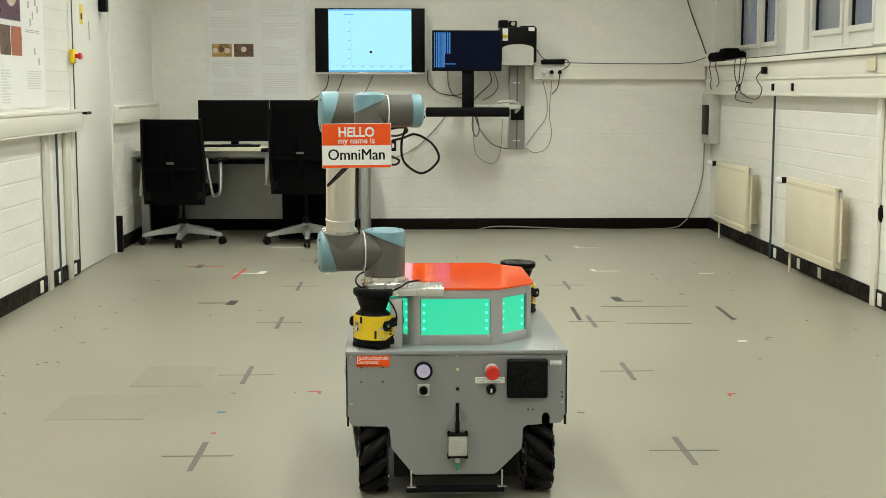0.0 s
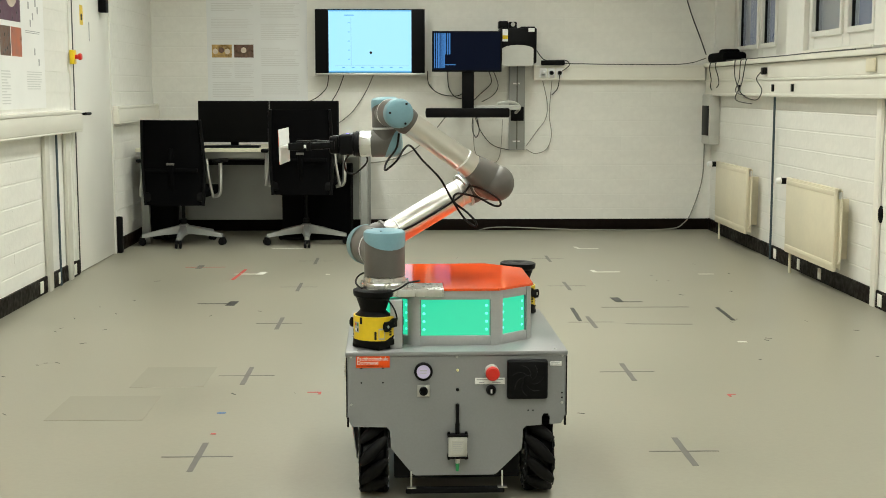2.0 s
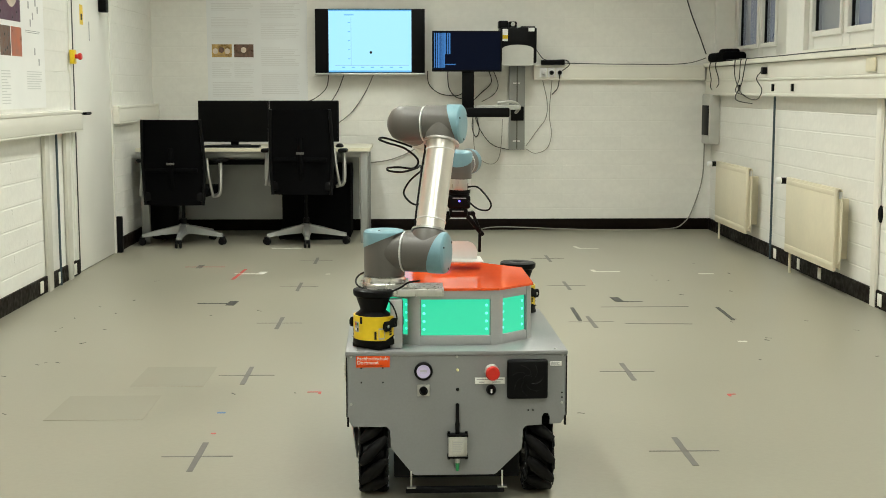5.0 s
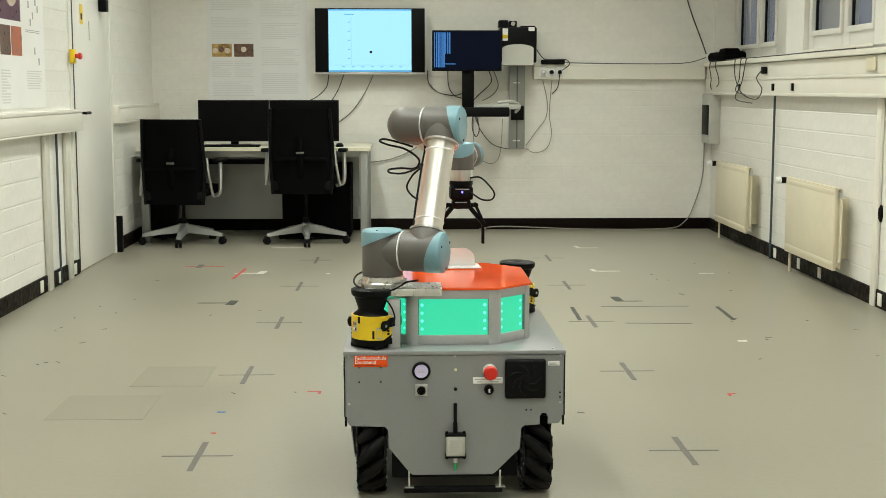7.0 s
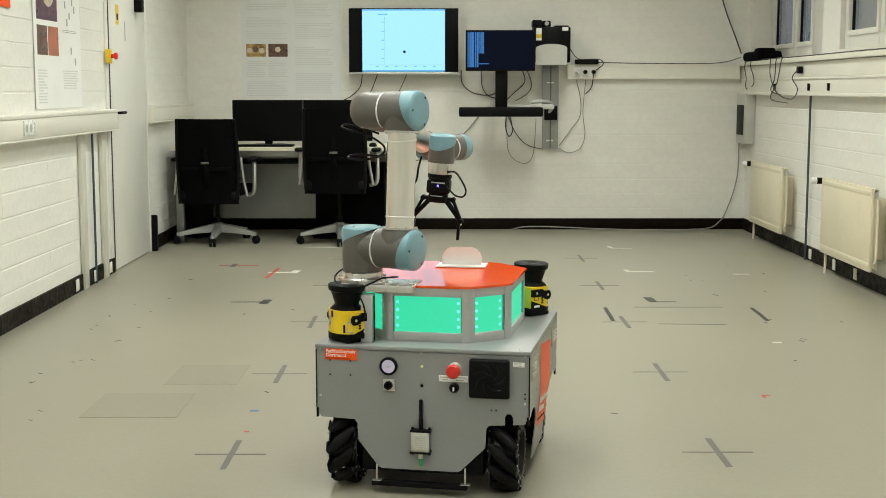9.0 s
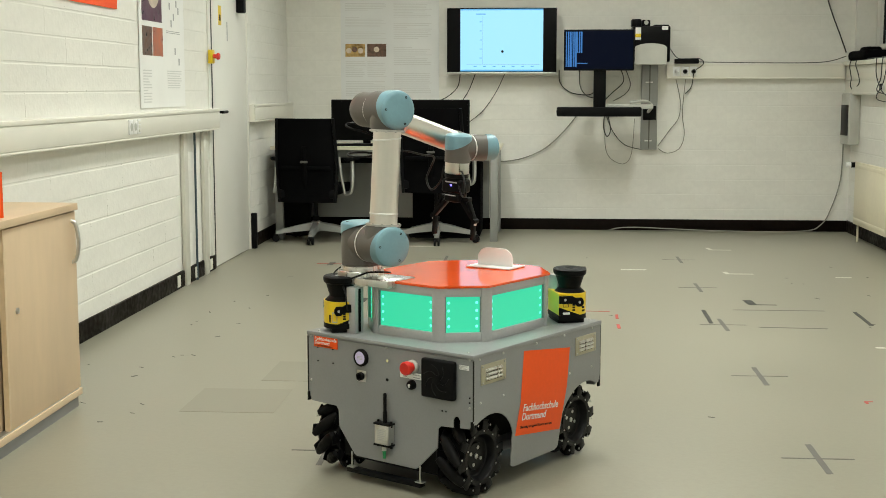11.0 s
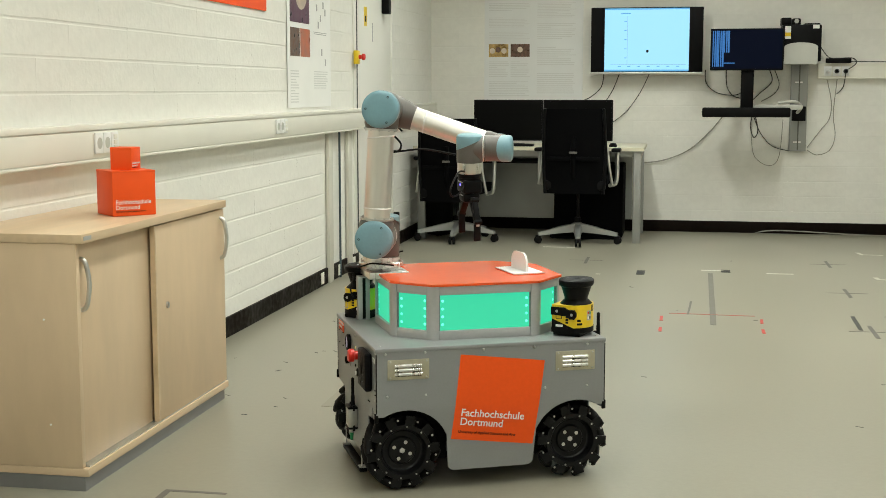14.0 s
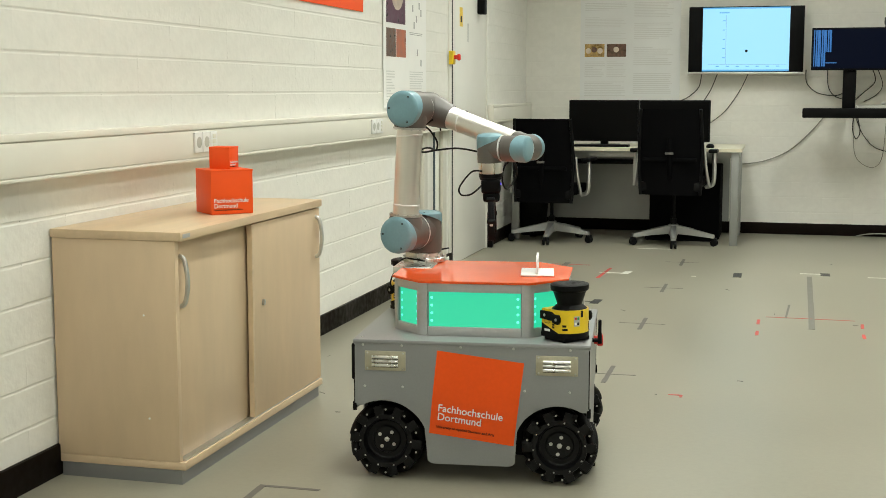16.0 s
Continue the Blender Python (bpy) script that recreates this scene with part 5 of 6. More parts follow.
# laser scanners on two corners
def scanner(x, y, turn):
    s = part("laser_scanner", box(-0.046, 0.046, -0.042, 0.050, 0.0005, 0.013, bevel=0.003), BLACK, robot, "yellow and black safety laser scanner")
    s.matrix_basis = pose(x, y, TOP, 0, 0, turn) @ Matrix.Diagonal((1.16, 0.97, 1.09, 1))
    out = []
    for k in range(25):
        a = math.pi * k / 24
        out.append((-0.055 * math.cos(a), -0.055 * math.sin(a) - 0.005))
    out = [(-0.055, 0.05), *out, (0.055, 0.05)]
    part("housing", prism(out, 0.078, pose(0, 0, 0.090, -90, 0, 0)), YELLOW, s)
    part("window", revolve([(0.050, 0.090), (0.036, 0.102), (0.036, 0.106), (0.047, 0.138), (0.053, 0.142), (0.055, 0.148), (0.055, 0.157), (0.050, 0.160), (0.018, 0.160), (0.012, 0.157), (0, 0.157)], pose(0, -0.006, 0), 40), BLACK, s, "black waisted scanning head")
    part("base_band", prism([(px * 1.02, py * 1.02) for px, py in out], 0.014, pose(0, 0, 0.026, -90, 0, 0)), BLACK, s)
    for sg in (-1, 1):
        arm_ = [(-0.034, 0.060), (-0.028, 0.052), (-0.012, 0.052), (-0.004, 0.060), (0.050, 0.062), (0.050, 0.084), (0.004, 0.084), (-0.006, 0.078), (-0.028, 0.078), (-0.034, 0.070)]
        br = part("side_bracket", prism(arm_, 0.007, Matrix.Translation((sg * 0.0580 + 0.0035, 0, 0)) @ pose(0, 0, 0, 0, 0, 90)), BLACK, s)
        for yy, zz in ((-0.020, 0.065), (0.030, 0.073)):
            part("bracket_bolt", revolve([(0.0042, 0), (0.0042, 0.0015), (0.002, 0.002), (0, 0.001)], Matrix.Translation((sg * 0.0614, yy, zz)) @ pose(0, 0, 0, 0, 90 * sg, 0), 10), STEEL, br)
    for a0, a1, z0, z1, mat in ((-26, -8, 0.046, 0.074, GREYINK), (-24, -18, 0.064, 0.071, RED), (-16, -10, 0.064, 0.071, GREEN), (-24, -18, 0.050, 0.057, PAPER), (-16, -10, 0.050, 0.057, INK), (-4, 4, 0.070, 0.088, INK), (40, 46, 0.030, 0.052, INK), (52, 70, 0.030, 0.060, GREYINK), (54, 68, 0.034, 0.056, YELLOW), (-60, -44, 0.034, 0.040, INK), (-60, -48, 0.044, 0.050, INK)):
        bm, ring = bmesh.new(), []
        lift = 0.0558 if mat in (GREYINK, INK) else 0.0564
        for k in range(5):
            a = math.radians(a0 + (a1 - a0) * k / 4)
            ring.append([bm.verts.new((r * math.sin(a), -0.005 - r * math.cos(a), z)) for r, z in ((lift, z0), (lift, z1), (0.0545, z1), (0.0545, z0))])
        for p, q in zip(ring, ring[1:]):
            for i in range(4):
                bm.faces.new((p[i], q[i], q[(i + 1) % 4], p[(i + 1) % 4]))
        bm.faces.new(ring[0]), bm.faces.new(ring[-1])
        part("print_bar", bm, mat, s)
    for sg in (-1, 1):
        x = sg * 0.0551
        part("lower_flare", prism([(-0.030, 0.024), (0.0495, 0.024), (0.0495, 0.050)], 0.0012, Matrix.Translation((x + 0.0006, 0, 0)) @ pose(0, 0, 0, 0, 0, 90)), BLACK, s)
        for k in range(4):
            part("print_bar", box(x - 0.0005, x + 0.0005, -0.006, 0.003, 0.0385 + 0.0075 * k, 0.0440 + 0.0075 * k), INK, s)
        lab = part("warning_label", box(x - 0.0005, x + 0.0005, 0.016, 0.036, 0.050, 0.062), INK, s)
        part("label_field", box(x - 0.0009, x + 0.0009, 0.018, 0.034, 0.0515, 0.0605), YELLOW, lab)
        part("label_sticker", box(x - 0.0012, x + 0.0012, 0.012, 0.036, 0.028, 0.0345), PAPER, s)
    return s


scanner(-0.240, -0.285, -42)
scanner(0.238, 0.288, 138)
for x, y in ((-0.176, -0.298), (0.176, 0.314)):
    part("column_profile", box(x - 0.018, x + 0.018, y - 0.02, y + 0.02, TOP, 0.590, bevel=0.002), PROFILE, robot)
    part("column_slot", box(x + 0.0182, x + 0.0198, y - 0.005, y + 0.005, TOP + 0.005, 0.585), BLACK, robot)

# ---- the arm
AX, AY, AZ = -0.2100, -0.2290, 0.6190
S, L2, L3, D1 = 0.975, 0.4130, 0.3890, 0.1053
OFF2, OFF3, OFF4, D5, D6 = 0.1358 * S, 0.1197 * S, 0.093 * S, 0.0947 * S, 0.0823 * S
GRIP = 0.235      # flange to the back of the sign
# seconds and the joint angles in degrees
JOINTS = [(0, 189.3, -7.0, -81.5, -88.5, -75.5, -90), (0.85, 189.3, -7.0, -81.5, -88.5, -75.5, -90), (1.2, 173, -10.5, -68, -100, -70, -90), (1.5, 138, 36.3, -101.8, -117.5, -61, -90),
          (1.8, 115.5, 61.3, -117.3, -125.5, -63, -90), (2.1, 105, 62.4, -118.8, -125, -68, -90), (2.3, 88.5, 46, -116.5, -109, -79, -90), (2.5, 66.8, 28.7, -117, -91.5, -97, -90),
          (2.7, 43.5, 10.5, -113.5, -77, -112, -90), (3.0, 37.8, 7.5, -114.8, -71.5, -118, -90), (3.3, 14, 0, -108, -69.5, -120, -90), (3.5, -1, -5, -103, -69.5, -121, -90), (3.9, -11.5, 3, -112.5, -70, -126.5, -90),
          (4.2, -13, 3, -112.5, -74, -128, -90), (4.8, -17.5, -18, -88, -158, -96, -106), (5.2, -19.2, -30, -83.5, -157, -90, -113), (5.5, -19.2, -30, -83.5, -157, -90, -113), (6.2, -19.2, -27.2, -79.2, -164.2, -90, -113),
          (7.4, -19.2, -27.2, -79.2, -164.2, -90, -113), (8.0, -19.3, -13.8, -94.2, -162.6, -92, -113), (8.5, -19, -3.2, -105.4, -161.6, -95, -113), (16, -19, -3.2, -105.4, -161.6, -95, -113)]
RELEASE = 5.4


def glide(table, t):
    """A row of the table between its times, with level tangents at turning points."""
    if t <= table[0][0]:
        return list(table[0][1:])
    for i in range(len(table) - 1):
        a, b = table[i], table[i + 1]
        if t <= b[0]:
            u, h, out = (t - a[0]) / (b[0] - a[0]), b[0] - a[0], []
            for k in range(1, len(a)):
                slope = (b[k] - a[k]) / h

                def tangent(j):
                    if j == 0 or j == len(table) - 1:
                        return 0.0
                    p, q, r = table[j - 1], table[j], table[j + 1]
                    s0, s1 = (q[k] - p[k]) / (q[0] - p[0]), (r[k] - q[k]) / (r[0] - q[0])
                    return 0.0 if s0 * s1 <= 0 else 2 * s0 * s1 / (s0 + s1)
                m0, m1 = tangent(i), tangent(i + 1)
                out.append((2 * u ** 3 - 3 * u ** 2 + 1) * a[k] + (u ** 3 - 2 * u ** 2 + u) * h * m0 + (3 * u ** 2 - 2 * u ** 3) * b[k] + (u ** 3 - u ** 2) * h * m1)
            return out
    return list(table[-1][1:])


def basis(o, x, z):
    x, z = Vector(x).normalized(), Vector(z).normalized()
    return Matrix.Translation(o) @ Matrix((x, z.cross(x), z)).transposed().to_4x4()


def arm_poses(t):
    """Poses of the arm's links in the robot's space."""
    q1, q2, q3, q4, q5, q6 = [radians(v) for v in glide(JOINTS, t)]
    z = Vector((0, 0, 1))
    a = Vector((math.cos(q1), math.sin(q1), 0))
    b = a.cross(z)
    way = lambda p: math.cos(p) * z + math.sin(p) * b
    u2, u3, w = way(q2), way(q2 + q3), way(q2 + q3 + q4)
    s = Vector((AX, AY, AZ + D1))
    u0 = s + OFF2 * a
    e1 = u0 + L2 * u2 - OFF3 * a
    e2 = e1 + L3 * u3
    w1 = e2 + OFF4 * a
    w2 = w1 + D5 * w
    tool = math.cos(q5) * a + math.sin(q5) * w.cross(a)
    o = math.cos(q6) * w + math.sin(q6) * tool.cross(w)
    flange = w2 + D6 * tool
    return {"shoulder": basis(s, a, z), "upper_arm": basis(u0, a, u2), "forearm": basis(e1, a, u3), "wrist_body": basis(w1, a, w), "wrist_elbow": basis(w2, tool, w), "gripper": basis(flange, o, tool)}


def round_end(r, h0, h1, e=0.012):
    """Profile of a drum from h0 to h1 with a rounded far edge."""
    return [(r, h0), (r, h1 - e), (r - e * 0.12, h1 - e * 0.5), (r - e * 0.45, h1 - e * 0.12), (r - e, h1), (0, h1)]


def cap(r, h0, h1, lean, m, seg=40):
    """A lid on a drum's end, its inner rim cut aslant; m: z along the drum."""
    bm, rings = bmesh.new(), []
    e = min(0.012, (h1 - h0) * 0.45)
    for rr, h in ((r + 0.0012, None), (r + 0.0012, h1 - e), (r + 0.0012 - e * 0.12, h1 - e * 0.5), (r - e * 0.45, h1 - e * 0.12), (r - e, h1), (r * 0.55, h1 + 0.0015)):
        ring = []
        for i in range(seg):
            a = 2 * math.pi * i / seg
            hh = h0 + lean * math.cos(a) if h is None else max(h, h0 + lean * math.cos(a) + 0.001) if lean > 0 and h < h1 - e * 0.9 else h
            ring.append(bm.verts.new(m @ Vector((rr * math.cos(a), rr * math.sin(a), hh))))
        rings.append(ring)
    for a, b in zip(rings, rings[1:]):
        for i in range(seg):
            j = (i + 1) % seg
            bm.faces.new((a[i], a[j], b[j], b[i]))
    bm.faces.new(rings[-1])
    return bm


XAX = pose(0, 0, 0, 0, 90, 0)          # z of the drum along +x of the link
XNEG = pose(0, 0, 0, 0, -90, 0)


def cap_screws(r, h, m, parent, n=3):
    for k in range(n):
        a = 2 * math.pi * (k + 0.25) / n
        part("cap_screw", revolve([(0.0036, -0.001), (0.0036, 0.0008), (0.0022, 0.0009), (0.002, -0.0005), (0, -0.0005)], m @ Matrix.Translation((r * 0.78 * math.cos(a), r * 0.78 * math.sin(a), h)), 10), INK, parent)


# base: flange ring, bolted on a milled plate
part("arm_plate", box(AX - 0.055, AX + 0.175, AY - 0.075, AY + 0.055, AZ - 0.022, AZ, bevel=0.002), ALU, robot, "milled aluminium plate under the arm")
base = part("arm_base", revolve([(0.074, 0.0), (0.074, 0.012), (0.071, 0.015), (0.063, 0.015), (0.062, 0.030), (0.0, 0.030)], pose(AX, AY, AZ), 48), ALU, robot, "bolted silver base ring of the arm")
for k in range(8):
    a = 2 * math.pi * k / 8 + 0.2
    part("base_bolt", revolve([(0.005, 0), (0.005, 0.006), (0.003, 0.006), (0.003, 0.002), (0, 0.002)], pose(AX + 0.0675 * math.cos(a), AY + 0.0675 * math.sin(a), AZ + 0.014), 12), STEEL, base)

RS = 0.0605
bm = revolve([(RS, -D1 + 0.032), (RS + 0.001, -0.03), (RS, 0.030), (RS - 0.006, 0.050), (RS - 0.022, 0.058), (0, 0.058)], None, 48)
revolve(round_end(RS * 0.965, 0.0, OFF2 / 2 - 0.003, 0.003), XAX, 48, bm)
shoulder = part("shoulder", bm, JOINTGREY, robot, "dark grey shoulder joint with blue cap")
part("cap", cap(RS + 0.001, 0.034, 0.064, 0.026, Matrix.Identity(4)), CAPBLUE, shoulder, "pale blue cap")
cap_screws(RS, 0.0645, Matrix.Identity(4), shoulder)
part("joint_ring", revolve([(RS * 0.96, 0), (RS - 0.0005, 0.0), (RS - 0.0005, 0.0035), (RS * 0.96, 0.0035)], XAX @ pose(0, 0, OFF2 / 2 - 0.003), 48), WHITE, shoulder)

bm = revolve(round_end(RS - 0.001, -OFF2 / 2 + 0.003, 0.056, 0.004), XAX, 48)
revolve([(RS * 0.94, 0.0), (RS * 0.94, 0.045), (0.050, 0.062)], None, 40, bm)
upper_arm = part("upper_arm", bm, JOINTGREY, robot, "upper arm of the robot arm, dark joints")
bm = revolve([(0.050, L2 - 0.062), (RS - 0.006, L2 - 0.045), (RS - 0.006, L2)], None, 40)
revolve(round_end(RS - 0.003, -OFF3 / 2 + 0.004, 0.054, 0.004), Matrix.Translation((0, 0, L2)) @ XAX, 48, bm)
part("elbow_housing", bm, JOINTGREY, upper_arm)
part("arm_tube", revolve([(0.0435, 0.060), (0.0425, 0.075), (0.0425, L2 - 0.075), (0.0435, L2 - 0.060)], None, 48), TUBEALU, upper_arm, "brushed aluminium arm tube")
for z in (0.060, L2 - 0.066):
    part("tube_flange", revolve([(0.040, 0), (0.0545, 0.0), (0.0545, 0.006), (0.040, 0.006)], pose(0, 0, z), 44), STEEL, upper_arm)
    for k in range(10):
        a = 2 * math.pi * k / 10
        part("flange_bolt", revolve([(0.003, 0), (0.003, 0.003), (0, 0.003)], pose(0.0490 * math.cos(a), 0.0490 * math.sin(a), z + 0.006 if z < 0.2 else z, 0 if z < 0.2 else 180), 8), STEEL, upper_arm)
part("cap", cap(RS, 0.030, 0.064, -0.020, XAX), CAPBLUE, upper_arm, "pale blue cap")
cap_screws(RS, 0.0645, XAX, upper_arm)
part("cap", cap(RS - 0.002, 0.029, 0.062, -0.020, Matrix.Translation((0, 0, L2)) @ XAX @ pose(0, 0, 0, 0, 0, 180)), CAPBLUE, upper_arm, "pale blue cap")
cap_screws(RS - 0.002, 0.0625, Matrix.Translation((0, 0, L2)) @ XAX, upper_arm)
part("cable_tie", revolve([(0.0432, 0), (0.0445, 0.001), (0.0445, 0.004), (0.0432, 0.005)], pose(0, 0, 0.095), 36), WHITE, upper_arm)
part("cable_tie", revolve([(0.0432, 0), (0.0445, 0.001), (0.0445, 0.004), (0.0432, 0.005)], pose(0, 0, L2 - 0.09, 8), 36), WHITE, upper_arm)

RF = 0.0545
bm = revolve([(0, -0.060), (RF * 0.45, -0.057), (RF * 0.8, -0.044), (RF, -0.022), (RF + 0.001, 0.0), (RF - 0.002, OFF3 / 2 - 0.003), (0, OFF3 / 2 - 0.003)], XAX, 48)
revolve([(RF - 0.001, 0.0), (RF - 0.003, 0.040), (0.044, 0.075), (0.0405, 0.095)], None, 40, bm)
forearm = part("forearm", bm, JOINTGREY, robot, "forearm of the robot arm, dark joints")
bm = revolve([(0.0365, L3 - 0.058), (0.0405, L3 - 0.045), (0.0405, L3)], None, 36)
revolve(round_end(0.0425, -OFF4 / 2 + 0.002, 0.040, 0.004), Matrix.Translation((0, 0, L3)) @ XNEG, 40, bm)
part("wrist_housing", bm, JOINTGREY, forearm)
part("arm_tube", revolve([(0.0385, 0.092), (0.0365, 0.105), (0.0365, L3 - 0.06), (0.0375, L3 - 0.052)], None, 44), TUBEALU, forearm, "brushed aluminium arm tube")
part("joint_ring", revolve([(RF - 0.003, 0), (RF - 0.0005, 0.0), (RF - 0.0005, 0.004), (RF - 0.003, 0.004)], XAX @ pose(0, 0, OFF3 / 2 - 0.004), 48), WHITE, forearm)
part("cap", cap(0.0425, 0.016, 0.047, 0.0, Matrix.Translation((0, 0, L3)) @ XNEG), CAPBLUE, forearm, "pale blue cap")
cap_screws(0.0425, 0.0475, Matrix.Translation((0, 0, L3)) @ XNEG, forearm)
part("plug_hole", revolve([(0.007, 0), (0.007, 0.002), (0, 0.002)], pose(-0.045, -0.030, 0.010) @ Vector((-0.8, -0.6, 0)).to_track_quat("Z", "Y").to_matrix().to_4x4(), 14), INK, forearm)
part("cable_tie", revolve([(0.0372, 0), (0.0385, 0.001), (0.0385, 0.004), (0.0372, 0.005)], pose(0, 0, 0.13, 6), 36), WHITE, forearm)

RW = 0.0415
bm = revolve(round_end(RW * 0.96, -OFF4 / 2 + 0.001, 0.012, 0.003), XAX, 40)
revolve(round_end(RW, -D5 / 2 + 0.003, 0.036, 0.004), pose(0, 0, 0, 180), 40, bm)
wrist_body = part("wrist_body", bm, JOINTGREY, robot, "first wrist joint with blue cap")
part("cap", cap(RW, 0.014, 0.046, -0.019, pose(0, 0, 0, 180)), CAPBLUE, wrist_body, "pale blue cap")
part("joint_ring", revolve([(RW - 0.002, 0), (RW + 0.0008, 0.0), (RW + 0.0008, 0.003), (RW - 0.002, 0.003)], XAX @ pose(0, 0, -OFF4 / 2), 40), WHITE, wrist_body)

bm = revolve(round_end(RW * 0.96, -D5 / 2 + 0.003, 0.012, 0.003), None, 40)
revolve(round_end(RW, -D6 + 0.036, 0.036, 0.004), XNEG, 40, bm)
wrist_elbow = part("wrist_elbow", bm, JOINTGREY, robot, "second wrist joint with blue cap")
part("cap", cap(RW, 0.014, 0.046, -0.019, XNEG), CAPBLUE, wrist_elbow, "pale blue cap")
part("joint_ring", revolve([(RW - 0.002, 0), (RW + 0.0008, 0.0), (RW + 0.0008, 0.003), (RW - 0.002, 0.003)], pose(0, 0, -D5 / 2), 40), WHITE, wrist_elbow)

bm = revolve([(0.037, -0.042), (0.039, -0.040), (0.039, -0.004), (0.037, 0)], None, 40)
gripper = part("tool_flange", bm, ALU, robot, "silver flange carrying a black two-finger gripper")
part("coupling", revolve([(0.0385, 0.0), (0.0385, 0.012), (0.036, 0.014), (0.036, 0.02)], None, 40), BLACK, gripper)
bm = box(-0.037, 0.037, -0.031, 0.031, 0.018, 0.062, bevel=0.008, seg=3)
box(-0.030, 0.030, -0.027, 0.027, 0.060, 0.092, bevel=0.009, seg=3, bm=bm)
part("gripper_body", bm, BLACK, gripper, "black gripper body with blue status light")
part("status_light", revolve([(0.0035, 0), (0.0035, 0.001), (0, 0.0015)], pose(0, 0.0312, 0.036, -90), 12), LEDBLUE, gripper)
part("status_light", revolve([(0.0035, 0), (0.0035, 0.001), (0, 0.0015)], pose(0, -0.0312, 0.036, 90), 12), LEDBLUE, gripper)
for s in (-1, 1):
    part("print_bar", box(-0.022, 0.022, s * 0.0310 - 0.0003, s * 0.0310 + 0.0006, 0.0245, 0.0285), GREYINK, gripper)
    part("print_bar", box(-0.022, 0.016, s * 0.0272 - 0.0003, s * 0.0272 + 0.0006, 0.068, 0.071), GREYINK, gripper)
    f = part("finger", box(-0.007, 0.007, -0.011, 0.011, -0.004, 0.082, bevel=0.003, m=Matrix.Translation((s * 0.026, 0, 0.084)) @ pose(0, 0, 0, 0, s * 40, 0)), BLACK, gripper, "black jointed gripper finger")
    part("finger_link", box(-0.0045, 0.0045, -0.009, 0.009, 0, 0.075, bevel=0.002, m=Matrix.Translation((s * 0.048, 0, 0.080)) @ pose(0, 0, 0, 0, s * 25, 0)), BLACK, f)
    part("knuckle", rod((s * 0.048, -0.013, 0.080), (s * 0.048, 0.013, 0.080), 0.008, seg=14), BLACK, f)
    part("knuckle", rod((s * 0.079, -0.013, 0.146), (s * 0.079, 0.013, 0.146), 0.0075, seg=14), BLACK, f)
    part("arm_strut", box(s * 0.026, s * 0.052, -0.010, 0.010, 0.074, 0.086, bevel=0.003), BLACK, f)
    part("fingertip", box(s * 0.073 - 0.0045, s * 0.073 + 0.0045, -0.011, 0.011, 0.146, 0.208, bevel=0.002), BLACK, f)
    part("white_stud", box(s * 0.079 - 0.003, s * 0.079 + 0.003, -0.005, 0.005, 0.152, 0.160, bevel=0.001), WHITE, f)

# ---- cables that ride on the arm
part("arm_cable", cable([(-0.075, 0.03, -0.05), (-0.062, 0.03, 0.02), (-0.052, 0.012, 0.07), (-0.050, 0.0, 0.14), (-0.050, 0.0, 0.28), (-0.052, 0.01, 0.34), (-0.075, 0.045, 0.38), (-0.10, 0.07, 0.40)], 0.0033, 8), INK, upper_arm, "black cable tied to the arm")
ELBOW_LOOPS = [(0.00, 0.052, 0.07), (-0.040, 0.045, 0.04), (-0.072, 0.046, 0.0), (-0.078, 0.058, -0.02), (-0.050, 0.068, -0.015), (-0.010, 0.070, 0.03), (0.020, 0.090, 0.08), (0.010, 0.118, 0.08),
               (-0.025, 0.128, 0.04), (-0.050, 0.140, 0.01), (-0.042, 0.152, 0.0), (-0.010, 0.146, 0.03), (0.014, 0.115, 0.09), (0.004, 0.085, 0.16), (-0.02, 0.072, 0.25), (-0.045, 0.062, 0.31),
               (-0.085, 0.088, 0.335), (-0.100, 0.130, 0.34), (-0.055, 0.165, 0.34), (-0.008, 0.135, 0.335), (-0.002, 0.085, 0.33), (-0.01, 0.045, 0.35)]
part("arm_cable", cable(ELBOW_LOOPS, 0.0033, 8), INK, forearm, "black cable slung in loops under the forearm")
DIAG = Vector((0.70, 0.71, 0))
LOOP = [(0.036, -0.010), (0.078, -0.014), (0.116, 0.010), (0.138, 0.036), (0.126, 0.056), (0.088, 0.058), (0.055, 0.044), (0.034, 0.030)]
part("gripper_cable", cable([(*(DIAG * r).xy, z) for r, z in LOOP], 0.0029, 8), INK, gripper, "black cable looped at the gripper")
BASECABLE = [(AX + 0.086 * math.cos(math.radians(d)), AY + 0.086 * math.sin(math.radians(d)), AZ + z) for d, z in ((110, 0.04), (150, 0.028), (185, 0.012), (220, 0.0), (250, -0.008), (280, -0.006), (305, 0.006), (325, 0.016))]
part("base_cable", cable([*BASECABLE, (AX + 0.10, AY - 0.03, AZ + 0.018), (AX + 0.105, AY + 0.02, AZ + 0.012)], 0.0028, 8), INK, robot, "black cable lying round the arm base")
part("base_cable", cable([(AX - 0.02, AY - 0.085, AZ + 0.0), (AX + 0.02, AY - 0.10, AZ - 0.04), (AX + 0.035, AY - 0.11, AZ - 0.075), (AX + 0.03, AY - 0.10, AZ - 0.10)], 0.0026, 8), INK, robot, "black cable dropping to the scanner")

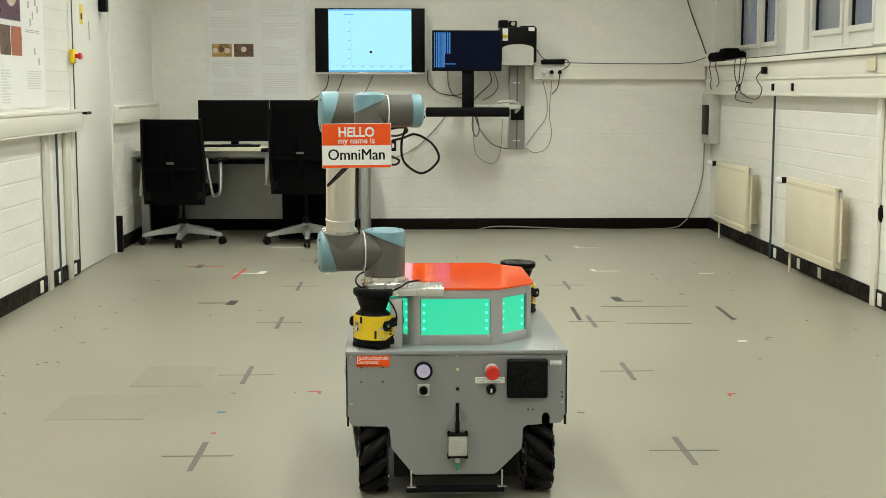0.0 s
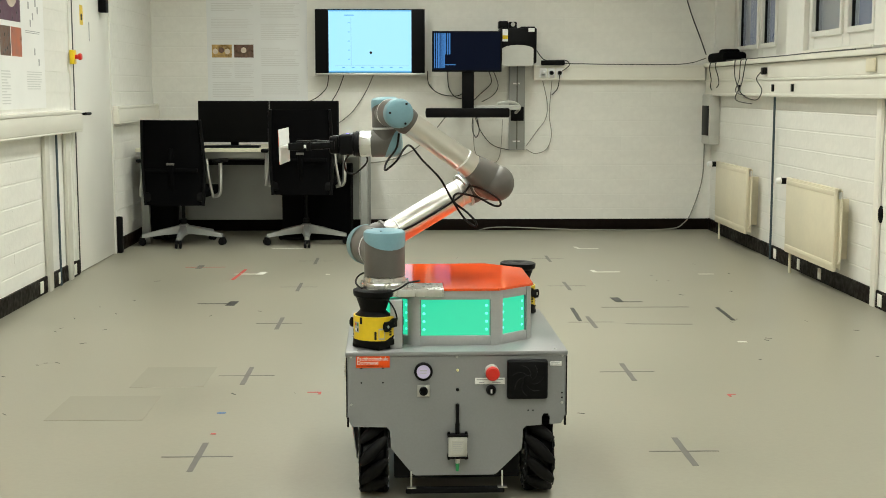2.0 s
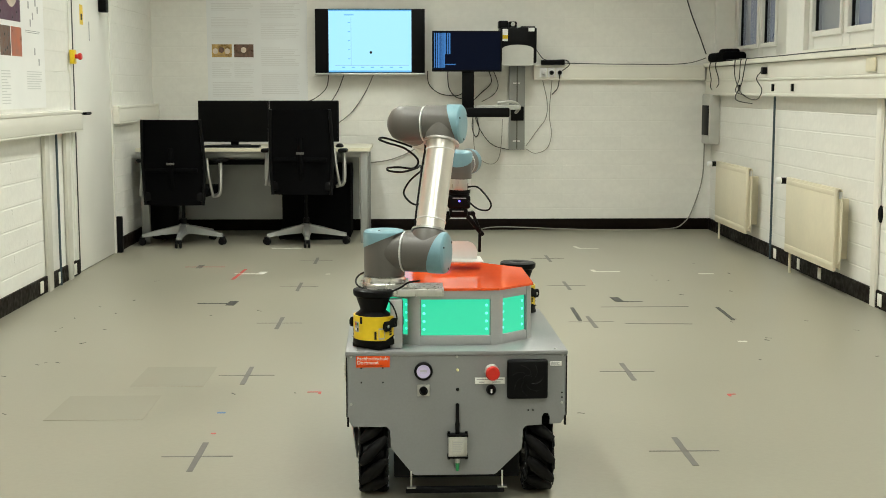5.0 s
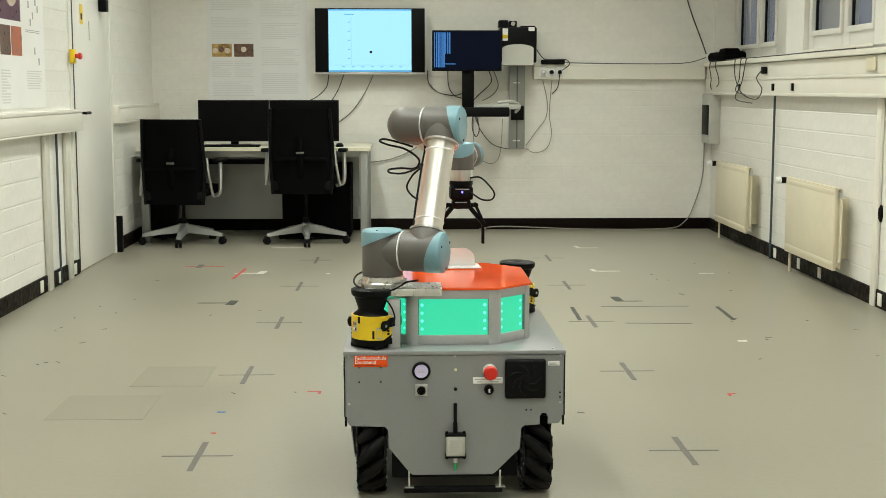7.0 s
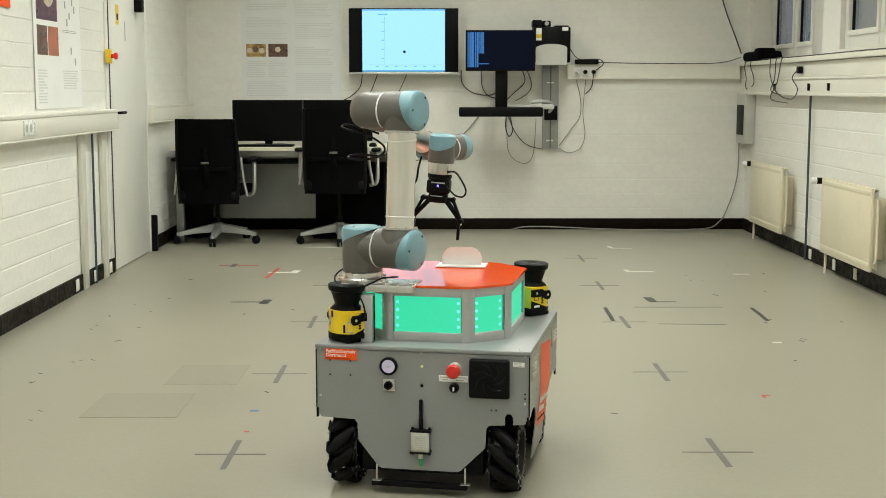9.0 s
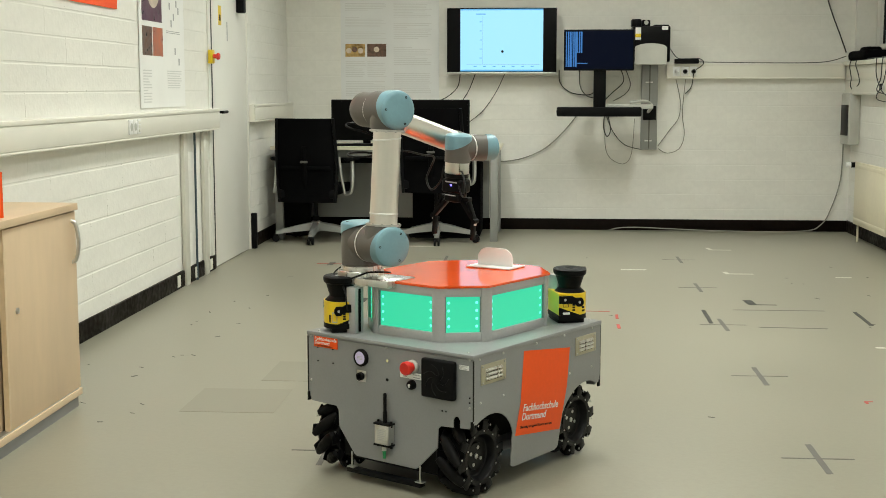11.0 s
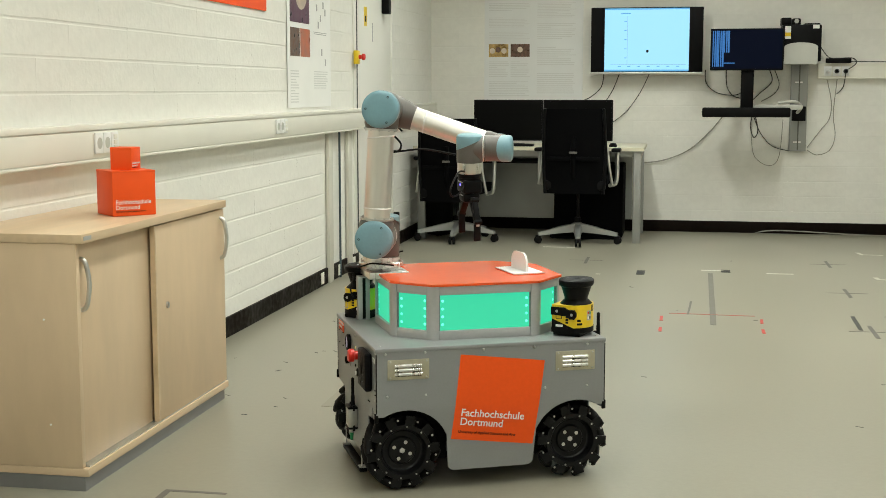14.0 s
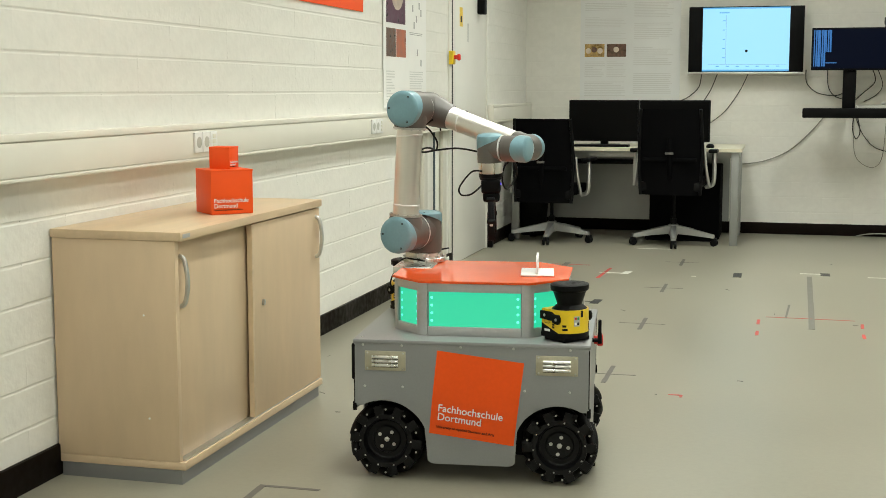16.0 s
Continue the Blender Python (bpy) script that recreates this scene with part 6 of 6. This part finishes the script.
# ---- orange boxes on the sideboard
CARD = material("orange_card", (0.90, 0.098, 0.012), 0.45, spec=0.3, stain=0.04, stain_scale=9)
for name_, size, x, y, z, turn, label in (("orange_box", 0.151, -1.868, 4.120, 0.777, 45, "larger orange cardboard cube on the sideboard"), ("orange_box", 0.075, -1.866, 4.118, 0.9295, 0, "smaller orange cardboard cube on the larger one")):
    h = size / 2
    bx = empty(name_, label, "box", pose(x, y, z, 0, 0, turn), "orange boxes")
    part("carton", box(-h, h, -h, h, 0, size, bevel=size * 0.012), CARD, bx)
    part("lid_flap", box(-h - 0.0006, h + 0.0006, -h - 0.0006, h + 0.0006, size - 0.006, size + 0.0006, bevel=0.0015), CARD, bx)
    k = size / 0.151
    for words, s, dx, dz, mat in (("Fachhochschule", 0.0205, -0.066, 0.040, WHITE), ("Dortmund", 0.0205, -0.066, 0.022, WHITE), ("University of Applied Sciences and Arts", 0.0068, -0.066, 0.013, INK)):
        for turn2 in (0, 90)[:1] if size > 0.1 else (90,):
            lettering("lettering", words, s * k, pose(0, 0, 0, 0, 0, turn2) @ Matrix.Translation((dx * k, -h - 0.001, dz * k)) @ pose(0, 0, 0, 90), mat, bx)


# ---- tape on the floor
def tape(x0, y0, x1, y1, width, mat, label="strip of tape stuck on the floor"):
    a, b2 = Vector((x0, y0, 0)), Vector((x1, y1, 0))
    m = Matrix.Translation((a + b2) / 2 + Vector((0, 0, 0.0002))) @ pose(0, 0, 0, 0, 0, math.degrees(math.atan2(y1 - y0, x1 - x0)))
    ln = (b2 - a).length / 2
    bm, n = bmesh.new(), 6
    rg = random.Random(int(x0 * 971 + y0 * 37))
    top = [[bm.verts.new(m @ Vector((-ln + 2 * ln * i / n, s * width / 2 + rg.uniform(-0.001, 0.001), 0.0007))) for i in range(n + 1)] for s in (-1, 1)]
    for i in range(n):
        bm.faces.new((top[0][i], top[0][i + 1], top[1][i + 1], top[1][i]))
    edge = [*top[0], *top[1][::-1]]
    low = [bm.verts.new((v.co.x, v.co.y, 0.0001)) for v in edge]
    for i in range(len(edge)):
        j = (i + 1) % len(edge)
        bm.faces.new((edge[i], edge[j], low[j], low[i]))
    return tagged(part("floor_tape", bm, mat), label, "tape", "floor tape")


for x, y in ((-0.699, 4.158), (0.919, 4.182), (-0.688, 5.375), (0.935, 5.41), (-0.674, 6.61), (0.948, 6.606), (-0.676, 7.855), (0.970, 7.858), (-0.658, 9.07), (0.993, 9.15)):
    tape(x, y - 0.17, x, y + 0.17, 0.021, GREYTAPE, "dark grey tape strip of a floor cross")
    tape(x - 0.12, y, x + 0.115, y, 0.009, GREYTAPE, "thin grey tape strip of a floor cross")
for row in ((-1.20, 7.24, -1.015, 7.24, 0.022, BLACKTAPE), (-1.010, 7.17, -1.000, 7.32, 0.05, BLACKTAPE), (-1.15, 8.43, -0.99, 8.43, 0.03, WHITETAPE), (-0.985, 8.40, -0.965, 8.52, 0.05, WHITETAPE), (-1.53, 8.765, -1.26, 8.765, 0.018, REDTAPE),
            (-1.43, 8.70, -1.43, 8.86, 0.04, GREYTAPE), (-1.127, 8.17, -1.103, 8.65, 0.022, REDTAPE), (1.275, 9.86, 1.29, 9.74, 0.03, WHITETAPE), (1.28, 9.735, 1.44, 9.735, 0.03, WHITETAPE), (1.223, 8.56, 1.235, 8.46, 0.03, WHITETAPE),
            (1.22, 8.465, 1.40, 8.465, 0.03, WHITETAPE), (1.19, 7.40, 1.20, 7.25, 0.05, BLACKTAPE), (1.18, 7.245, 1.33, 7.245, 0.02, BLACKTAPE), (0.90, 7.05, 0.893, 6.64, 0.022, BLACKTAPE), (1.71, 7.045, 1.70, 6.635, 0.022, BLACKTAPE), (1.065, 7.065, 1.555, 7.065, 0.012, GREYTAPE),
            (1.116, 6.55, 1.458, 6.53, 0.014, GREYTAPE), (1.575, 6.057, 1.62, 6.057, 0.03, WHITETAPE), (1.262, 4.985, 1.294, 4.985, 0.012, REDTAPE), (1.265, 4.95, 1.265, 4.985, 0.012, REDTAPE), (-0.41, 5.065, -0.355, 5.065, 0.014, REDTAPE), (-0.36, 5.03, -0.36, 5.07, 0.012, REDTAPE),
            (-0.722, 4.74, -0.690, 4.74, 0.020, BLUETAPE), (-0.70, 4.443, -0.682, 4.443, 0.016, REDTAPE), (-0.098, 6.43, -0.098, 6.55, 0.016, REDTAPE), (-0.098, 6.74, -0.098, 6.88, 0.016, REDTAPE), (-0.06, 6.975, 0.39, 6.962, 0.012, REDTAPE), (0.41, 6.46, 0.41, 6.58, 0.016, REDTAPE), (0.415, 6.74, 0.42, 6.87, 0.016, REDTAPE),
            (0.168, 6.66, 0.188, 8.57, 0.032, FAINTTAPE), (0.13, 8.70, 0.28, 8.70, 0.03, WHITETAPE), (0.29, 8.62, 0.29, 8.75, 0.06, BLACKTAPE), (-0.263, 8.42, -0.263, 8.62, 0.055, BLACKTAPE), (-1.50, 3.38, -1.505, 3.545, 0.022, GREYTAPE), (-1.515, 3.553, -1.32, 3.553, 0.016, GREYTAPE),
            (-1.05, 9.80, -0.80, 9.80, 0.03, WHITETAPE), (0.55, 8.62, 0.72, 8.62, 0.03, WHITETAPE), (0.04, 6.96, 0.06, 7.4, 0.012, GREYTAPE), (1.9, 8.35, 2.0, 8.35, 0.03, WHITETAPE), (-0.55, 8.4, -0.52, 8.4, 0.03, WHITETAPE)):
    tape(*row)
for x, y in ((-1.16, 4.83), (-0.99, 5.36)):
    tape(x, y - 0.19, x, y + 0.19, 0.36 if y < 5 else 0.30, FLOORPATCH, "faint square patch, slightly darker than the floor")
scuffs = bmesh.new()
rs = random.Random(11)
for k in range(46):
    x, y = rs.choice(((rs.uniform(-2.0, -1.5), rs.uniform(4.6, 8.5)), (rs.uniform(1.5, 2.4), rs.uniform(5.5, 8.5)), (rs.uniform(-1.6, 2.0), rs.uniform(4.0, 9.5))))
    l, w, a = rs.uniform(0.006, 0.022), rs.uniform(0.003, 0.009), rs.uniform(0, 180)
    box(-l, l, -w / 2, w / 2, 0.0002, 0.0008, bm=scuffs, m=Matrix.Translation((x, y, 0)) @ pose(0, 0, 0, 0, 0, a))
tagged(part("floor_scuffs", scuffs, BLACKTAPE), "small dark scuffs and crumbs on the floor", "scuffs", kind="stuff")

# ---- block faces of the three walls in view
blocks(wall_west, "west", lambda u, z: WALLFRAME["left"](u, z), 2.6, YB, 0.098, 2.12, [(DOOR_Y0 - 0.11, DOOR_Y1 + 0.035, 0, 2.2)], 0.62)
blocks(wall_north, "north", lambda u, z: WALLFRAME["back"](u, z), XL, XR, 0.09, 2.12, [], 0.3)
blocks(wall_east, "east", lambda u, z: EASTFRAME(u, z), 6.0, YB, 0.098, 1.15, [], 0.75)


# ---- the name sign that the gripper holds and then lays face down on the lid
name_sign = empty("name_sign", "white name sign with orange bands and a grip", "sign")
SWD, SHT = 0.164, 0.105
part("back_plate", box(-SWD / 2, SWD / 2, -SHT / 2, SHT / 2, -0.004, 0.0, bevel=0.0012), WHITE, name_sign)
# handle: rounded plate standing on the back; sign normal is +z, the back is at -z
out = [(-0.066, 0.0)] + [(-0.066 + 0.038 - 0.038 * math.cos(a), 0.020 + 0.038 * math.sin(a)) for a in [math.pi / 2 * k / 8 for k in range(9)]] + [(0.066 - 0.038 + 0.038 * math.sin(a), 0.020 + 0.038 * math.cos(a)) for a in [math.pi / 2 * k / 8 for k in range(9)]] + [(0.066, 0.0)]
part("grip_plate", prism(out, 0.007, pose(0, -0.0035, -0.004, 0, 180, 0)), WHITE, name_sign, "rounded white grip on the back")
part("orange_band", box(-SWD / 2 + 0.001, SWD / 2 - 0.001, 0.001, SHT / 2 - 0.001, 0.0001, 0.0009), ORANGE, name_sign)
part("white_field", box(-SWD / 2 + 0.001, SWD / 2 - 0.001, -SHT / 2 + 0.007, 0.001, 0.0001, 0.0008), PAPER, name_sign)
part("orange_band", box(-SWD / 2 + 0.001, SWD / 2 - 0.001, -SHT / 2 + 0.001, -SHT / 2 + 0.007, 0.0001, 0.0009), ORANGE, name_sign)
lettering("lettering", "HELLO", 0.031, pose(0, 0.0215, 0.0012), WHITE, name_sign, "CENTER", squeeze=0.92, bold=0.028)
lettering("lettering", "my name is", 0.020, pose(0, 0.0055, 0.0012), WHITE, name_sign, "CENTER")
lettering("lettering", "OmniMan", 0.037, pose(0, -0.033, 0.0012), INK, name_sign, "CENTER", squeeze=0.92, bold=0.0, twin=0.016)

# ---- motion of the robot on the floor: seconds, place and heading
COURSE = [(0, 0.1317, 4.0524, 0.93), (6.3, 0.1317, 4.0524, 0.93), (6.6, 0.1308, 4.0520, 0.9), (7.0, 0.1275, 4.0500, 0.6), (7.5, 0.1135, 4.0485, -0.4), (8.0, 0.0936, 4.0484, -2.86), (8.5, 0.0574, 4.0623, -5.9),
          (9.0, 0.0068, 4.0870, -11.15), (10.25, -0.158, 4.092, -24.7), (11.5, -0.3287, 4.0862, -38.24), (12.0, -0.4028, 4.0796, -43.7), (12.5, -0.4726, 4.0768, -48.97), (13.0, -0.5415, 4.0697, -54.48),
          (13.5, -0.6073, 4.0595, -59.57), (14.0, -0.6858, 4.0536, -64.82), (14.5, -0.7563, 4.0478, -70.14), (15.0, -0.8300, 4.0436, -74.7), (15.5, -0.8865, 4.0400, -79.4), (16.0, -0.9282, 4.0364, -83.73)]


def robot_pose(t):
    x, y, a = glide(COURSE, t)
    return pose(x, y, 0, 0, 0, a)


def sign_in_robot(t):
    if t >= RELEASE:
        g = arm_poses(RELEASE)["gripper"]
        o = g.col[0].to_3d()
        o.z = 0
        at = g @ Vector((0, 0, GRIP))
        return basis((at.x - 0.020, at.y, LZ1 + 0.0085), -o, (0, 0, -1))
    return arm_poses(t)["gripper"] @ pose(0, 0, GRIP, 0, 0, 180)


def motions():
    steps = [i / 10 for i in range(0, 161)]
    walk(robot, [(t, robot_pose(t)) for t in [0, *[i / 4 for i in range(25, 65)]]])
    links = {"shoulder": shoulder, "upper_arm": upper_arm, "forearm": forearm, "wrist_body": wrist_body, "wrist_elbow": wrist_elbow, "gripper": gripper}
    moving = [0, 0.7, 0.8, *[t for t in steps if 0.9 <= t <= 8.6], 8.8, 16]
    poses = {t: arm_poses(t) for t in moving}
    for key, ob in links.items():
        walk(ob, [(t, poses[t][key]) for t in moving])
    walk(name_sign, [(t, robot_pose(t) @ sign_in_robot(t)) for t in steps])
    for w, sx, sy in wheels:
        spin, rows = 0.0, [(0, pose(sx * WHEEL_X, sy * WHEEL_Y, WHEEL_R))]
        last = robot_pose(6.2)
        for t in [i / 10 for i in range(62, 161)]:
            m = robot_pose(t)
            d = last.inverted() @ m
            turn = d.to_euler().z
            spin += (d.translation.y + sx * sy * d.translation.x + sx * turn * (WHEEL_X + WHEEL_Y)) / WHEEL_R
            rows.append((t, pose(sx * WHEEL_X, sy * WHEEL_Y, WHEEL_R, -math.degrees(spin))))
            last = m
        walk(w, rows)


motions()
